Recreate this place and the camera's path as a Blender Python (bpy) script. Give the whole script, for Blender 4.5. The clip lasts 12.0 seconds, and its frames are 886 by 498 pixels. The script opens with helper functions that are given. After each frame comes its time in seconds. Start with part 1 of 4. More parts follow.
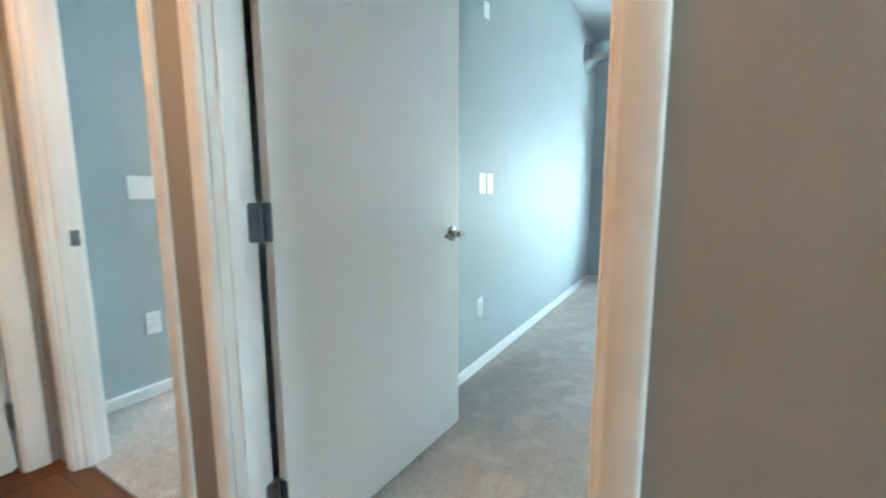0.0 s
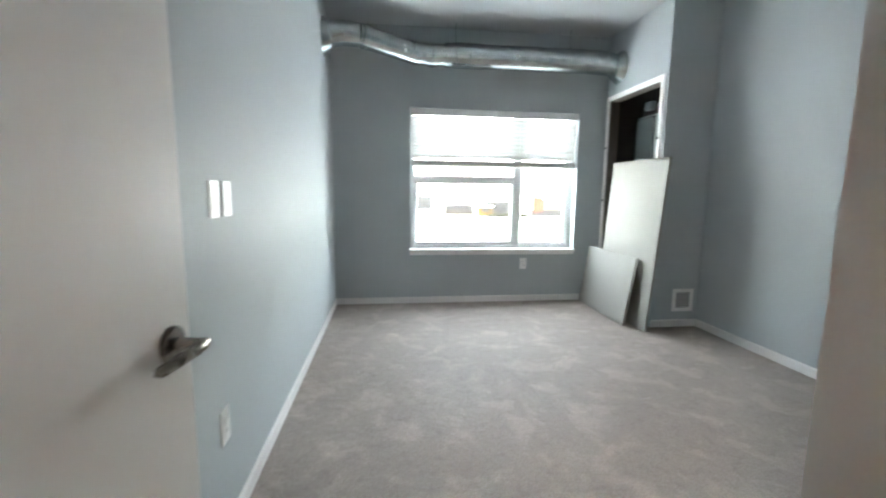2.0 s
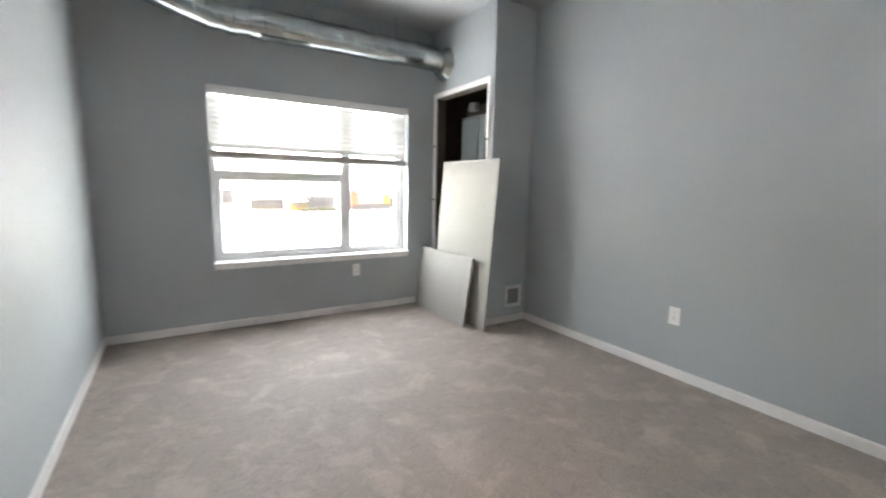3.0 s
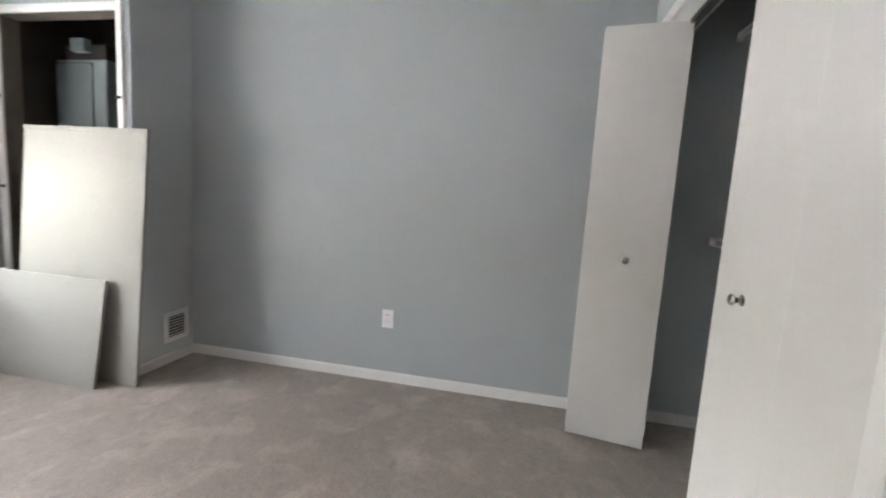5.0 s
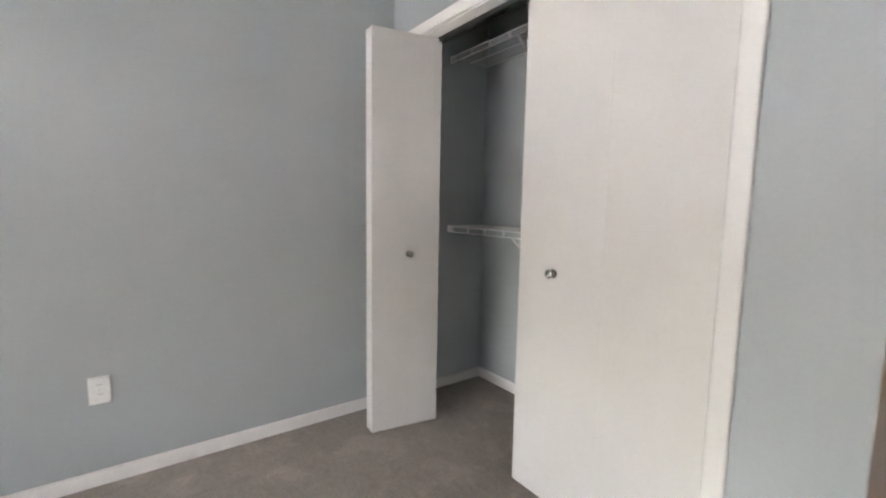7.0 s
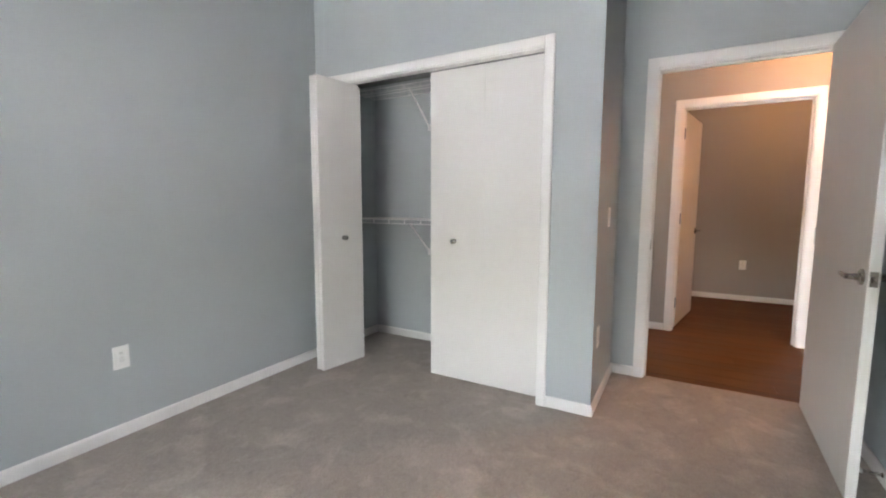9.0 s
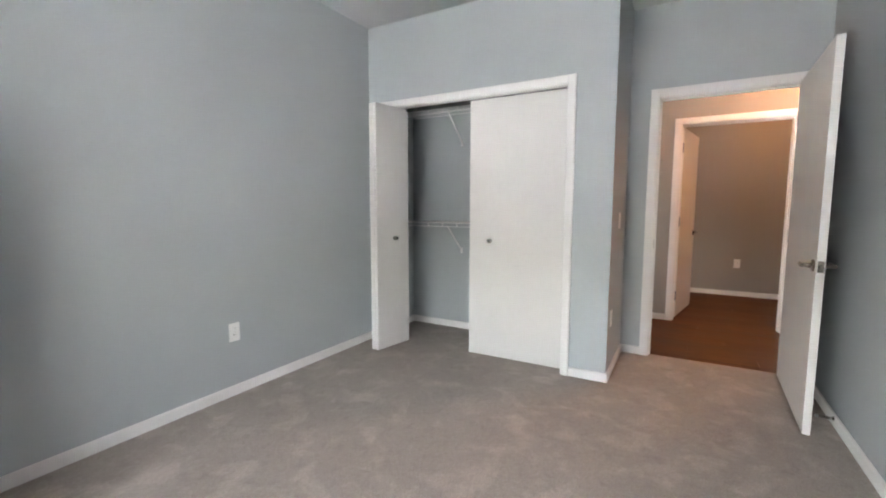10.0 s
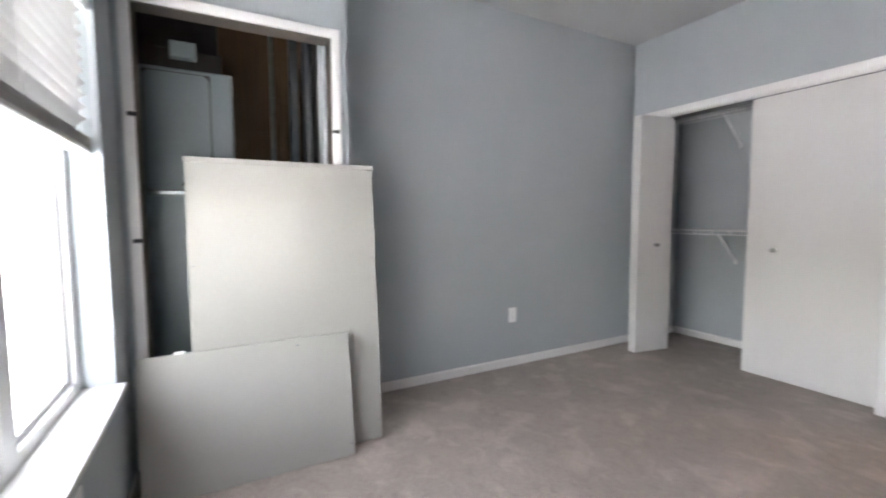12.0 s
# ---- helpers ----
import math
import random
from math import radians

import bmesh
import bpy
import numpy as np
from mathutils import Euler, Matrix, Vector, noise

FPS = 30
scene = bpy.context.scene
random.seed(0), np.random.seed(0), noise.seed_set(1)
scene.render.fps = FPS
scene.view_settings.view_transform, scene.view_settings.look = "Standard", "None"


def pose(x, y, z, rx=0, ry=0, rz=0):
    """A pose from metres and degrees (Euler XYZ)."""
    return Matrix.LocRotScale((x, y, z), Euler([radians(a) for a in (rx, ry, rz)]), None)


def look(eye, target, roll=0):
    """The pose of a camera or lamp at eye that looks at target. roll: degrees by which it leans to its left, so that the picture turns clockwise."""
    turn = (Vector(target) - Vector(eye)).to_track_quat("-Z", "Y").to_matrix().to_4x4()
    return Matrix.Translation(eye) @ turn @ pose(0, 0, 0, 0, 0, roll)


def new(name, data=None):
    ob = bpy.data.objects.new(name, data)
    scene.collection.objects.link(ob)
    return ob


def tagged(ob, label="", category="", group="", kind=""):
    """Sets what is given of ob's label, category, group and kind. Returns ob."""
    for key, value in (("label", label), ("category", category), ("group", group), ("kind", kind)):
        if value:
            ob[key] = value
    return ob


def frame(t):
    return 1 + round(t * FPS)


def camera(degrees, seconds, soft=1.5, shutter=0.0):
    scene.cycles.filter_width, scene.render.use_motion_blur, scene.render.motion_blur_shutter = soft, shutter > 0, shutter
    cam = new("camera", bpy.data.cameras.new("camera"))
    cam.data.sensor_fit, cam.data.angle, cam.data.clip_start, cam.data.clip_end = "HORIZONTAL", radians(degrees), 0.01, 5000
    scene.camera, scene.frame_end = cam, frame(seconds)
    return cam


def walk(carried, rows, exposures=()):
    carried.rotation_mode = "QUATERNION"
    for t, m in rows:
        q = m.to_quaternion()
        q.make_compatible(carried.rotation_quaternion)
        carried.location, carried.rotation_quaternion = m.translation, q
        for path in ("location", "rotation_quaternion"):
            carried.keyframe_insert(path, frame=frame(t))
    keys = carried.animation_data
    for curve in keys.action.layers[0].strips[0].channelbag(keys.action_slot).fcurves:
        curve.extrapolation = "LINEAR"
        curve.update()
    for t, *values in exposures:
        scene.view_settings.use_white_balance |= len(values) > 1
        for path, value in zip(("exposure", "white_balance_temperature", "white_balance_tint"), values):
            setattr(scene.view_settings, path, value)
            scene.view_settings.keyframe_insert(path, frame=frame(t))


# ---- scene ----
cam = camera(92.4, 12.0, soft=2.0, shutter=0.4)
# seconds; eye and target in metres; roll in degrees
PATH = [
    (0, (2.696, 1.426, 1.082), (1.681, 3.126, 0.803), -0.2),
    (0.5, (2.515, 1.67, 1.111), (1.681, 3.466, 0.832), -0.1),
    (1, (2.357, 1.845, 1.122), (1.86, 3.762, 0.845), 0.6),
    (1.5, (2.224, 2.044, 1.137), (2.1, 4.022, 0.863), 0.7),
    (2, (2.152, 2.286, 1.144), (2.405, 4.252, 0.877), 0.7),
    (2.5, (2.14, 2.5, 1.155), (2.792, 4.371, 0.881), 0.9),
    (3, (2.142, 2.732, 1.195), (3.188, 4.413, 0.911), 1.1),
    (3.5, (2.268, 2.98, 1.169), (3.682, 4.366, 0.891), 1.7),
    (5.5, (2.421, 3.503, 1.165), (4.408, 3.565, 0.943), 3.2),
    (6, (2.55, 3.656, 1.162), (4.517, 3.369, 0.942), 2.1),
    (6.5, (2.646, 3.837, 1.176), (4.487, 3.088, 0.955), 1.5),
    (7, (2.66, 4.038, 1.186), (4.273, 2.874, 0.975), 1.0),
    (7.5, (2.56, 4.261, 1.17), (3.931, 2.819, 0.963), 0.5),
    (9.5, (2.417, 5.52, 1.171), (3.374, 3.776, 0.962), 0.2),
    (10, (2.391, 5.812, 1.19), (3.375, 4.082, 0.994), 0.1),
    (10.5, (2.226, 6.01, 1.183), (3.331, 4.352, 1.005), 0.0),
    (11, (2.109, 6.1, 1.196), (3.39, 4.574, 1.026), -0.1),
    (11.5, (2.126, 6.159, 1.185), (3.645, 4.867, 1.031), -0.2),
    (12, (2.176, 6.225, 1.166), (3.934, 5.283, 1.022), -0.3),
]
EXPOSURES = [(0.0, 6.38, 5500, -15), (0.5, 6.00, 5700, -10), (1.0, 5.72, 5900, -3), (2.0, 5.76, 6750, 4), (3.0, 5.70, 7350, 12), (5.5, 5.74, 7400, 14),
             (7.0, 5.75, 7600, 16), (7.5, 5.76, 7400, 14), (9.5, 5.82, 7250, 13), (10.5, 5.84, 7300, 13), (11.5, 5.75, 7150, 13), (12.0, 5.46, 7100, 16)]
walk(cam, [(t, look(eye, target, roll)) for t, eye, target, roll in PATH], exposures=EXPOSURES)

# ---- light ----
def lin(r, g, b):
    return tuple((c / 255 / 12.92) if c / 255 <= 0.04045 else ((c / 255 + 0.055) / 1.055) ** 2.4 for c in (r, g, b))


world = bpy.data.worlds.new("overcast_sky")
scene.world = world
world.use_nodes = True
wn = world.node_tree.nodes
sky = wn.new("ShaderNodeTexSky")
sky.sky_type, sky.sun_disc = "NISHITA", False
sky.sun_elevation, sky.sun_rotation = radians(32), radians(200)
sky.air_density, sky.dust_density = 1.0, 3.0
soften = wn.new("ShaderNodeHueSaturation")
soften.inputs["Saturation"].default_value = 0.35
world.node_tree.links.new(sky.outputs["Color"], soften.inputs["Color"])
world.node_tree.links.new(soften.outputs["Color"], wn["Background"].inputs["Color"])
wn["Background"].inputs["Strength"].default_value = 0.15

sun = new("sun", bpy.data.lights.new("sun", "SUN"))
sun.data.energy, sun.data.angle, sun.data.color = 0.5, radians(20), (1.0, 0.97, 0.93)
sun.matrix_world = look((-10, -28, 20), (0, 0, 0))   # behind thin cloud, at the back of the building


def warm_lamp(x, y, z, watts):
    lamp = new("warm_ceiling_lamp", bpy.data.lights.new("warm_ceiling_lamp", "POINT"))
    lamp.data.energy, lamp.data.color, lamp.data.shadow_soft_size = watts, (1.0, 0.43, 0.17), 0.12
    lamp.matrix_world = pose(x, y, z)


# ---- materials ----
def material(name, base, rough=0.6, metal=0.0, vary=0.06, scale=3.0, fine=0.03, fine_scale=60.0, bump=0.05, bump_scale=200.0,
             dist=0.002, per_piece=0.0, spec=0.5, stretch=(1, 1, 1)):
    """A painted, metal or woven surface: base colour broken at two scales, roughness variation, fine relief."""
    m = bpy.data.materials.new(name)
    m.use_nodes = True
    n, l = m.node_tree.nodes, m.node_tree.links
    bsdf = n["Principled BSDF"]
    bsdf.inputs["Roughness"].default_value = rough
    bsdf.inputs["Metallic"].default_value = metal
    bsdf.inputs["Specular IOR Level"].default_value = spec
    geo = n.new("ShaderNodeNewGeometry")
    mapping = n.new("ShaderNodeMapping")
    mapping.inputs["Scale"].default_value = stretch
    l.new(geo.outputs["Position"], mapping.inputs["Vector"])

    def tex(s, detail=4.0):
        t = n.new("ShaderNodeTexNoise")
        t.inputs["Scale"].default_value, t.inputs["Detail"].default_value = s, detail
        l.new(mapping.outputs["Vector"], t.inputs["Vector"])
        return t.outputs["Fac"]

    big, small = tex(scale), tex(fine_scale, 6.0)
    ramp = n.new("ShaderNodeMapRange")
    ramp.inputs["From Min"].default_value, ramp.inputs["From Max"].default_value = 0.3, 0.7
    ramp.inputs["To Min"].default_value, ramp.inputs["To Max"].default_value = 1 - vary, 1 + vary
    l.new(big, ramp.inputs["Value"])
    ramp2 = n.new("ShaderNodeMapRange")
    ramp2.inputs["From Min"].default_value, ramp2.inputs["From Max"].default_value = 0.3, 0.7
    ramp2.inputs["To Min"].default_value, ramp2.inputs["To Max"].default_value = 1 - fine, 1 + fine
    l.new(small, ramp2.inputs["Value"])
    mul = n.new("ShaderNodeMath")
    mul.operation = "MULTIPLY"
    l.new(ramp.outputs["Result"], mul.inputs[0])
    l.new(ramp2.outputs["Result"], mul.inputs[1])
    value = mul.outputs[0]
    if per_piece:
        info = n.new("ShaderNodeObjectInfo")
        r3 = n.new("ShaderNodeMapRange")
        r3.inputs["To Min"].default_value, r3.inputs["To Max"].default_value = 1 - per_piece, 1 + per_piece
        l.new(info.outputs["Random"], r3.inputs["Value"])
        m3 = n.new("ShaderNodeMath")
        m3.operation = "MULTIPLY"
        l.new(value, m3.inputs[0])
        l.new(r3.outputs["Result"], m3.inputs[1])
        value = m3.outputs[0]
    hsv = n.new("ShaderNodeHueSaturation")
    hsv.inputs["Color"].default_value = (*base, 1)
    l.new(value, hsv.inputs["Value"])
    l.new(hsv.outputs["Color"], bsdf.inputs["Base Color"])
    rr = n.new("ShaderNodeMapRange")
    rr.inputs["To Min"].default_value, rr.inputs["To Max"].default_value = max(rough - 0.08, 0.02), min(rough + 0.08, 1)
    l.new(big, rr.inputs["Value"])
    l.new(rr.outputs["Result"], bsdf.inputs["Roughness"])
    if bump:
        b = n.new("ShaderNodeBump")
        b.inputs["Strength"].default_value, b.inputs["Distance"].default_value = bump, dist
        l.new(tex(bump_scale, 3.0), b.inputs["Height"])
        l.new(b.outputs["Normal"], bsdf.inputs["Normal"])
    return m


WALL = material("blue_grey_wall_paint", (0.42, 0.459, 0.475), 0.57, vary=0.025, scale=1.3, fine=0.015, fine_scale=90, bump=0.12, bump_scale=220, dist=0.001, spec=0.36)
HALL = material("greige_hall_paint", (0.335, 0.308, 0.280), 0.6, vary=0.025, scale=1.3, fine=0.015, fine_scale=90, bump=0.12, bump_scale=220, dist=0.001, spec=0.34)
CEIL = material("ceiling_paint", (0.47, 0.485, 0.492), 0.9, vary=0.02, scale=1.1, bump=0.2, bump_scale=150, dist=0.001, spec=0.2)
TRIM = material("white_trim_paint", (0.78, 0.77, 0.757), 0.5, vary=0.012, scale=2, fine=0.01, bump=0.02, bump_scale=90, dist=0.0006)
DOOR = material("white_door_paint", (0.70, 0.687, 0.668), 0.5, vary=0.02, scale=2, fine=0.006, fine_scale=120, bump=0.05, bump_scale=160, dist=0.0005, stretch=(1, 1, 0.3))
# White panels, coloured mid grey to offset the strong light near the window.
PANEL = material("dimmed_white_panel_paint", (0.34, 0.332, 0.307), 0.8, vary=0.03, scale=2.5, fine=0.012, bump=0.06, bump_scale=120, dist=0.0006, spec=0.25)
PLASTIC = material("white_plastic", (0.88, 0.88, 0.87), 0.35, vary=0.01, scale=8, bump=0)
SLOT = material("dark_slot", (0.03, 0.03, 0.03), 0.6, vary=0.02, bump=0)
NICKEL = material("satin_nickel", (0.20, 0.18, 0.16), 0.27, 1.0, vary=0.05, scale=20, bump=0.05, bump_scale=400, dist=0.0003)
CHROME = material("polished_knob_nickel", (0.40, 0.39, 0.375), 0.14, 1.0, vary=0.04, scale=20, bump=0.03, bump_scale=400, dist=0.0003)
HINGE = material("brushed_hinge_steel", (0.20, 0.22, 0.25), 0.38, 1.0, vary=0.08, scale=25, bump=0.05, bump_scale=300, dist=0.0003)
GALV = material("galvanised_steel", (0.50, 0.54, 0.55), 0.24, 1.0, vary=0.12, scale=9, fine=0.06, fine_scale=45, bump=0.06, bump_scale=18, dist=0.003)
CABINET = material("grey_green_enamel", (0.175, 0.21, 0.215), 0.38, vary=0.04, scale=4, bump=0.04, bump_scale=90, dist=0.0005)
# Plywood and steel stud: the closet's shade is put into their colours.
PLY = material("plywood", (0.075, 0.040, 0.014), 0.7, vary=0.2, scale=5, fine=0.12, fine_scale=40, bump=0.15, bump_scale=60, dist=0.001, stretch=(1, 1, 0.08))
STUD = material("steel_stud", (0.17, 0.175, 0.18), 0.4, 1.0, vary=0.1, scale=12, bump=0.05, dist=0.0005)
# Near black: plenum collar and panel gap, plus closet shade put in as colour.
DARK = material("dark_and_shaded_closet", (0.035, 0.03, 0.028), 0.85, vary=0.2, scale=5, bump=0.1, bump_scale=60)
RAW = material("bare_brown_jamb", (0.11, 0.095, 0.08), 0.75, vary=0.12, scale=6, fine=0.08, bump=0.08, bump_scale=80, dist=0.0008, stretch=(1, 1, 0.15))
WIRE = material("white_coated_wire", (0.80, 0.80, 0.80), 0.35, vary=0.01, bump=0)
VINYL = material("white_window_vinyl", (0.62, 0.62, 0.62), 0.35, vary=0.015, scale=6, bump=0)
# White like the rails, but coloured darker so the backlit slats keep their lines.
SLAT = material("thin_dimmed_blind_slat", (0.55, 0.545, 0.535), 0.5, vary=0.02, scale=8, bump=0.04, bump_scale=150, dist=0.0005)
BLIND = material("white_blind_rail", (0.80, 0.795, 0.785), 0.45, vary=0.02, scale=8, bump=0.04, bump_scale=150, dist=0.0005)
SNOW = material("snow", (0.86, 0.88, 0.90), 0.9, vary=0.06, scale=0.04, fine=0.02, fine_scale=0.8, bump=0.1, bump_scale=0.5, dist=0.2)
RUBBER = material("white_rubber", (0.7, 0.7, 0.69), 0.6, vary=0.02, bump=0)
PLANK = material("reddish_brown_plank", (0.098, 0.031, 0.006), 0.48, vary=0.18, scale=4, fine=0.22, fine_scale=30, bump=0.12, bump_scale=70, dist=0.0008,
                 per_piece=0.16, stretch=(0.12, 1, 1), spec=0.35)
UNDER = material("plank_underlay", (0.05, 0.03, 0.02), 0.9, bump=0)


def carpet_material():
    """Cut-pile greige carpet: trodden, brushed patches over fine tufts."""
    m = bpy.data.materials.new("greige_carpet")
    m.use_nodes = True
    n, l = m.node_tree.nodes, m.node_tree.links
    bsdf = n["Principled BSDF"]
    bsdf.inputs["Roughness"].default_value = 0.68
    bsdf.inputs["Specular IOR Level"].default_value = 0.5
    bsdf.inputs["Sheen Weight"].default_value = 0.05
    bsdf.inputs["Sheen Roughness"].default_value = 0.6
    geo = n.new("ShaderNodeNewGeometry")

    def tex(s, detail, distort=0.0):
        t = n.new("ShaderNodeTexNoise")
        t.inputs["Scale"].default_value, t.inputs["Detail"].default_value, t.inputs["Distortion"].default_value = s, detail, distort
        l.new(geo.outputs["Position"], t.inputs["Vector"])
        return t.outputs["Fac"]

    def span(src, a, b, lo, hi):
        r = n.new("ShaderNodeMapRange")
        r.interpolation_type = "SMOOTHSTEP"
        for key, v in (("From Min", a), ("From Max", b), ("To Min", lo), ("To Max", hi)):
            r.inputs[key].default_value = v
        l.new(src, r.inputs["Value"])
        return r.outputs["Result"]

    def times(a, b):
        x = n.new("ShaderNodeMath")
        x.operation = "MULTIPLY"
        l.new(a, x.inputs[0])
        l.new(b, x.inputs[1])
        return x.outputs[0]

    broad = span(tex(1.1, 3.0, 0.4), 0.35, 0.65, 0.95, 1.05)
    patch = span(tex(4.6, 4.0, 0.5), 0.50, 0.66, 0.975, 1.17)
    dent = span(tex(16.0, 3.0, 0.5), 0.30, 0.48, 0.90, 1.0)
    tuft = times(span(tex(170.0, 2.0), 0.3, 0.7, 0.82, 1.18), span(tex(48.0, 3.0, 0.2), 0.34, 0.62, 0.95, 1.04))
    scuff = span(tex(9.0, 4.0, 0.6), 0.55, 0.68, 0.99, 1.10)
    hsv = n.new("ShaderNodeHueSaturation")
    hsv.inputs["Color"].default_value = (0.385, 0.331, 0.293, 1)
    l.new(times(times(times(broad, scuff), patch), times(dent, tuft)), hsv.inputs["Value"])
    l.new(hsv.outputs["Color"], bsdf.inputs["Base Color"])
    fine = n.new("ShaderNodeBump")
    fine.inputs["Strength"].default_value, fine.inputs["Distance"].default_value = 0.6, 0.006
    l.new(tex(150.0, 3.0), fine.inputs["Height"])
    pile = n.new("ShaderNodeBump")
    pile.inputs["Strength"].default_value, pile.inputs["Distance"].default_value = 0.5, 0.012
    l.new(tex(20.0, 4.0, 0.8), pile.inputs["Height"])
    l.new(fine.outputs["Normal"], pile.inputs["Normal"])
    l.new(pile.outputs["Normal"], bsdf.inputs["Normal"])
    return m


CARPET = carpet_material()


def let_light_through(m, share):
    """Thin vinyl: part of the light that falls on one side leaves by the other."""
    n, l = m.node_tree.nodes, m.node_tree.links
    thin, mix = n.new("ShaderNodeBsdfTranslucent"), n.new("ShaderNodeMixShader")
    thin.inputs["Color"].default_value = (0.85, 0.85, 0.84, 1)
    mix.inputs[0].default_value = share
    l.new(n["Principled BSDF"].outputs[0], mix.inputs[1])
    l.new(thin.outputs[0], mix.inputs[2])
    l.new(mix.outputs[0], n["Material Output"].inputs["Surface"])


let_light_through(SLAT, 0.06)


def glass_material():
    m = bpy.data.materials.new("window_glass")
    m.use_nodes = True
    n, l = m.node_tree.nodes, m.node_tree.links
    clear, gloss, mix = n.new("ShaderNodeBsdfTransparent"), n.new("ShaderNodeBsdfGlossy"), n.new("ShaderNodeMixShader")
    clear.inputs["Color"].default_value = (0.97, 0.98, 0.98, 1)
    gloss.inputs["Roughness"].default_value = 0.02
    mix.inputs[0].default_value = 0.05
    l.new(clear.outputs[0], mix.inputs[1])
    l.new(gloss.outputs[0], mix.inputs[2])
    l.new(mix.outputs[0], n["Material Output"].inputs["Surface"])
    return m


def glow_material(name, colour, strength):
    m = bpy.data.materials.new(name)
    m.use_nodes = True
    b = m.node_tree.nodes["Principled BSDF"]
    b.inputs["Base Color"].default_value = (*colour, 1)
    b.inputs["Emission Color"].default_value = (*colour, 1)
    b.inputs["Emission Strength"].default_value = strength
    return m


GLASS = glass_material()
GLOW = glow_material("lit_opal_glass", (1.0, 0.62, 0.32), 0.4)


# ---- mesh helpers ----
def box(bm, x0, x1, y0, y1, z0, z1, bevel=0.0, seg=1):
    m = Matrix.LocRotScale(((x0 + x1) / 2, (y0 + y1) / 2, (z0 + z1) / 2), None, (abs(x1 - x0), abs(y1 - y0), abs(z1 - z0)))
    r = bmesh.ops.create_cube(bm, size=1, matrix=m)
    if bevel:
        edges = list({e for v in r["verts"] for e in v.link_edges})
        bmesh.ops.bevel(bm, geom=edges, offset=bevel, segments=seg, profile=0.5, affect="EDGES")


def rod(bm, a, b, r, r2=None, seg=16):
    a, b = Vector(a), Vector(b)
    d = b - a
    m = Matrix.Translation((a + b) / 2) @ d.to_track_quat("Z", "Y").to_matrix().to_4x4()
    return bmesh.ops.create_cone(bm, cap_ends=True, segments=seg, radius1=r, radius2=r if r2 is None else r2, depth=d.length, matrix=m)


def lathe(bm, origin, axis, profile, seg=24):
    """A turned shape: profile rows of (distance along axis, radius)."""
    frame_m = Matrix.Translation(origin) @ Vector(axis).to_track_quat("Z", "Y").to_matrix().to_4x4()
    rings = []
    for h, r in profile:
        rings.append([bm.verts.new(frame_m @ Vector((r * math.cos(2 * math.pi * i / seg), r * math.sin(2 * math.pi * i / seg), h))) for i in range(seg)])
    for p, q in zip(rings, rings[1:]):
        for i in range(seg):
            bm.faces.new((p[i], p[(i + 1) % seg], q[(i + 1) % seg], q[i]))
    bm.faces.new(rings[0][::-1])
    bm.faces.new(rings[-1])


def tube(bm, points, r, seg=20, cap=True):
    """A pipe swept along a line of points; r may be one radius or one per point."""
    pts = [Vector(p) for p in points]
    rad = r if isinstance(r, (list, tuple)) else [r] * len(pts)
    rings, side = [], None
    for i, p in enumerate(pts):
        d = (pts[min(i + 1, len(pts) - 1)] - pts[max(i - 1, 0)]).normalized()
        side = (side - d * side.dot(d)).normalized() if side else d.orthogonal().normalized()
        up = d.cross(side)
        rings.append([bm.verts.new(p + rad[i] * (math.cos(2 * math.pi * k / seg) * side + math.sin(2 * math.pi * k / seg) * up)) for k in range(seg)])
    for p, q in zip(rings, rings[1:]):
        for k in range(seg):
            bm.faces.new((p[k], p[(k + 1) % seg], q[(k + 1) % seg], q[k]))
    if cap:
        bm.faces.new(rings[0][::-1])
        bm.faces.new(rings[-1])


def mesh(name, bm, mat, smooth=False):
    bmesh.ops.recalc_face_normals(bm, faces=bm.faces)
    me = bpy.data.meshes.new(name)
    bm.to_mesh(me)
    bm.free()
    me.materials.append(mat)
    if smooth:
        for p in me.polygons:
            p.use_smooth = True
        me.set_sharp_from_angle(angle=radians(35))
    return me


def solid(name, bm, mat, label="", category="", kind="", smooth=False, group=""):
    return tagged(new(name, mesh(name, bm, mat, smooth)), label, category, group, kind)


def part(name, bm, mat, parent, label="", smooth=False):
    ob = new(name, mesh(name, bm, mat, smooth))
    ob.parent = parent
    ob.matrix_parent_inverse = parent.matrix_world.inverted() if parent.parent else parent.matrix_basis.inverted()
    return tagged(ob, label)


def boxes(*rows, bevel=0.0, seg=1):
    bm = bmesh.new()
    for r in rows:
        box(bm, *r, bevel=bevel, seg=seg)
    return bm


def thing(name, at, label, category, group="", kind=""):
    ob = new(name)
    ob.empty_display_size = 0.1
    ob.matrix_world = pose(*at)
    ob.matrix_basis = pose(*at)
    return tagged(ob, label, category, group, kind)


# ---- the plan, in metres ----
W, E, N = 1.62, 4.822, 6.57            # west, east and window walls
DW, DH = 2.10, 2.00                   # door wall: bedroom face, hall face
JX, CF, CB = 2.81, 2.835, 2.15        # closet block: side, front, back wall inside
MX, MY = 4.39, 5.595                  # furnace closet: front and side
H = 2.70                              # ceiling
HS = 0.79                             # far wall of the hall
BK = -1.08                            # back wall of the room across the hall
DO0, DO1, DT = 1.724, 2.615, 2.035     # bedroom door opening
SO0, SO1 = 0.68, 1.515                 # second bedroom's door opening
HO0, HO1 = 1.545, 2.478                # door opening across the hall
WX0, WX1, WZ0, WZ1 = 2.364, 4.105, 0.548, 1.96   # window opening
CO0, CO1, CT = 3.103, 4.652, 2.03      # wardrobe opening
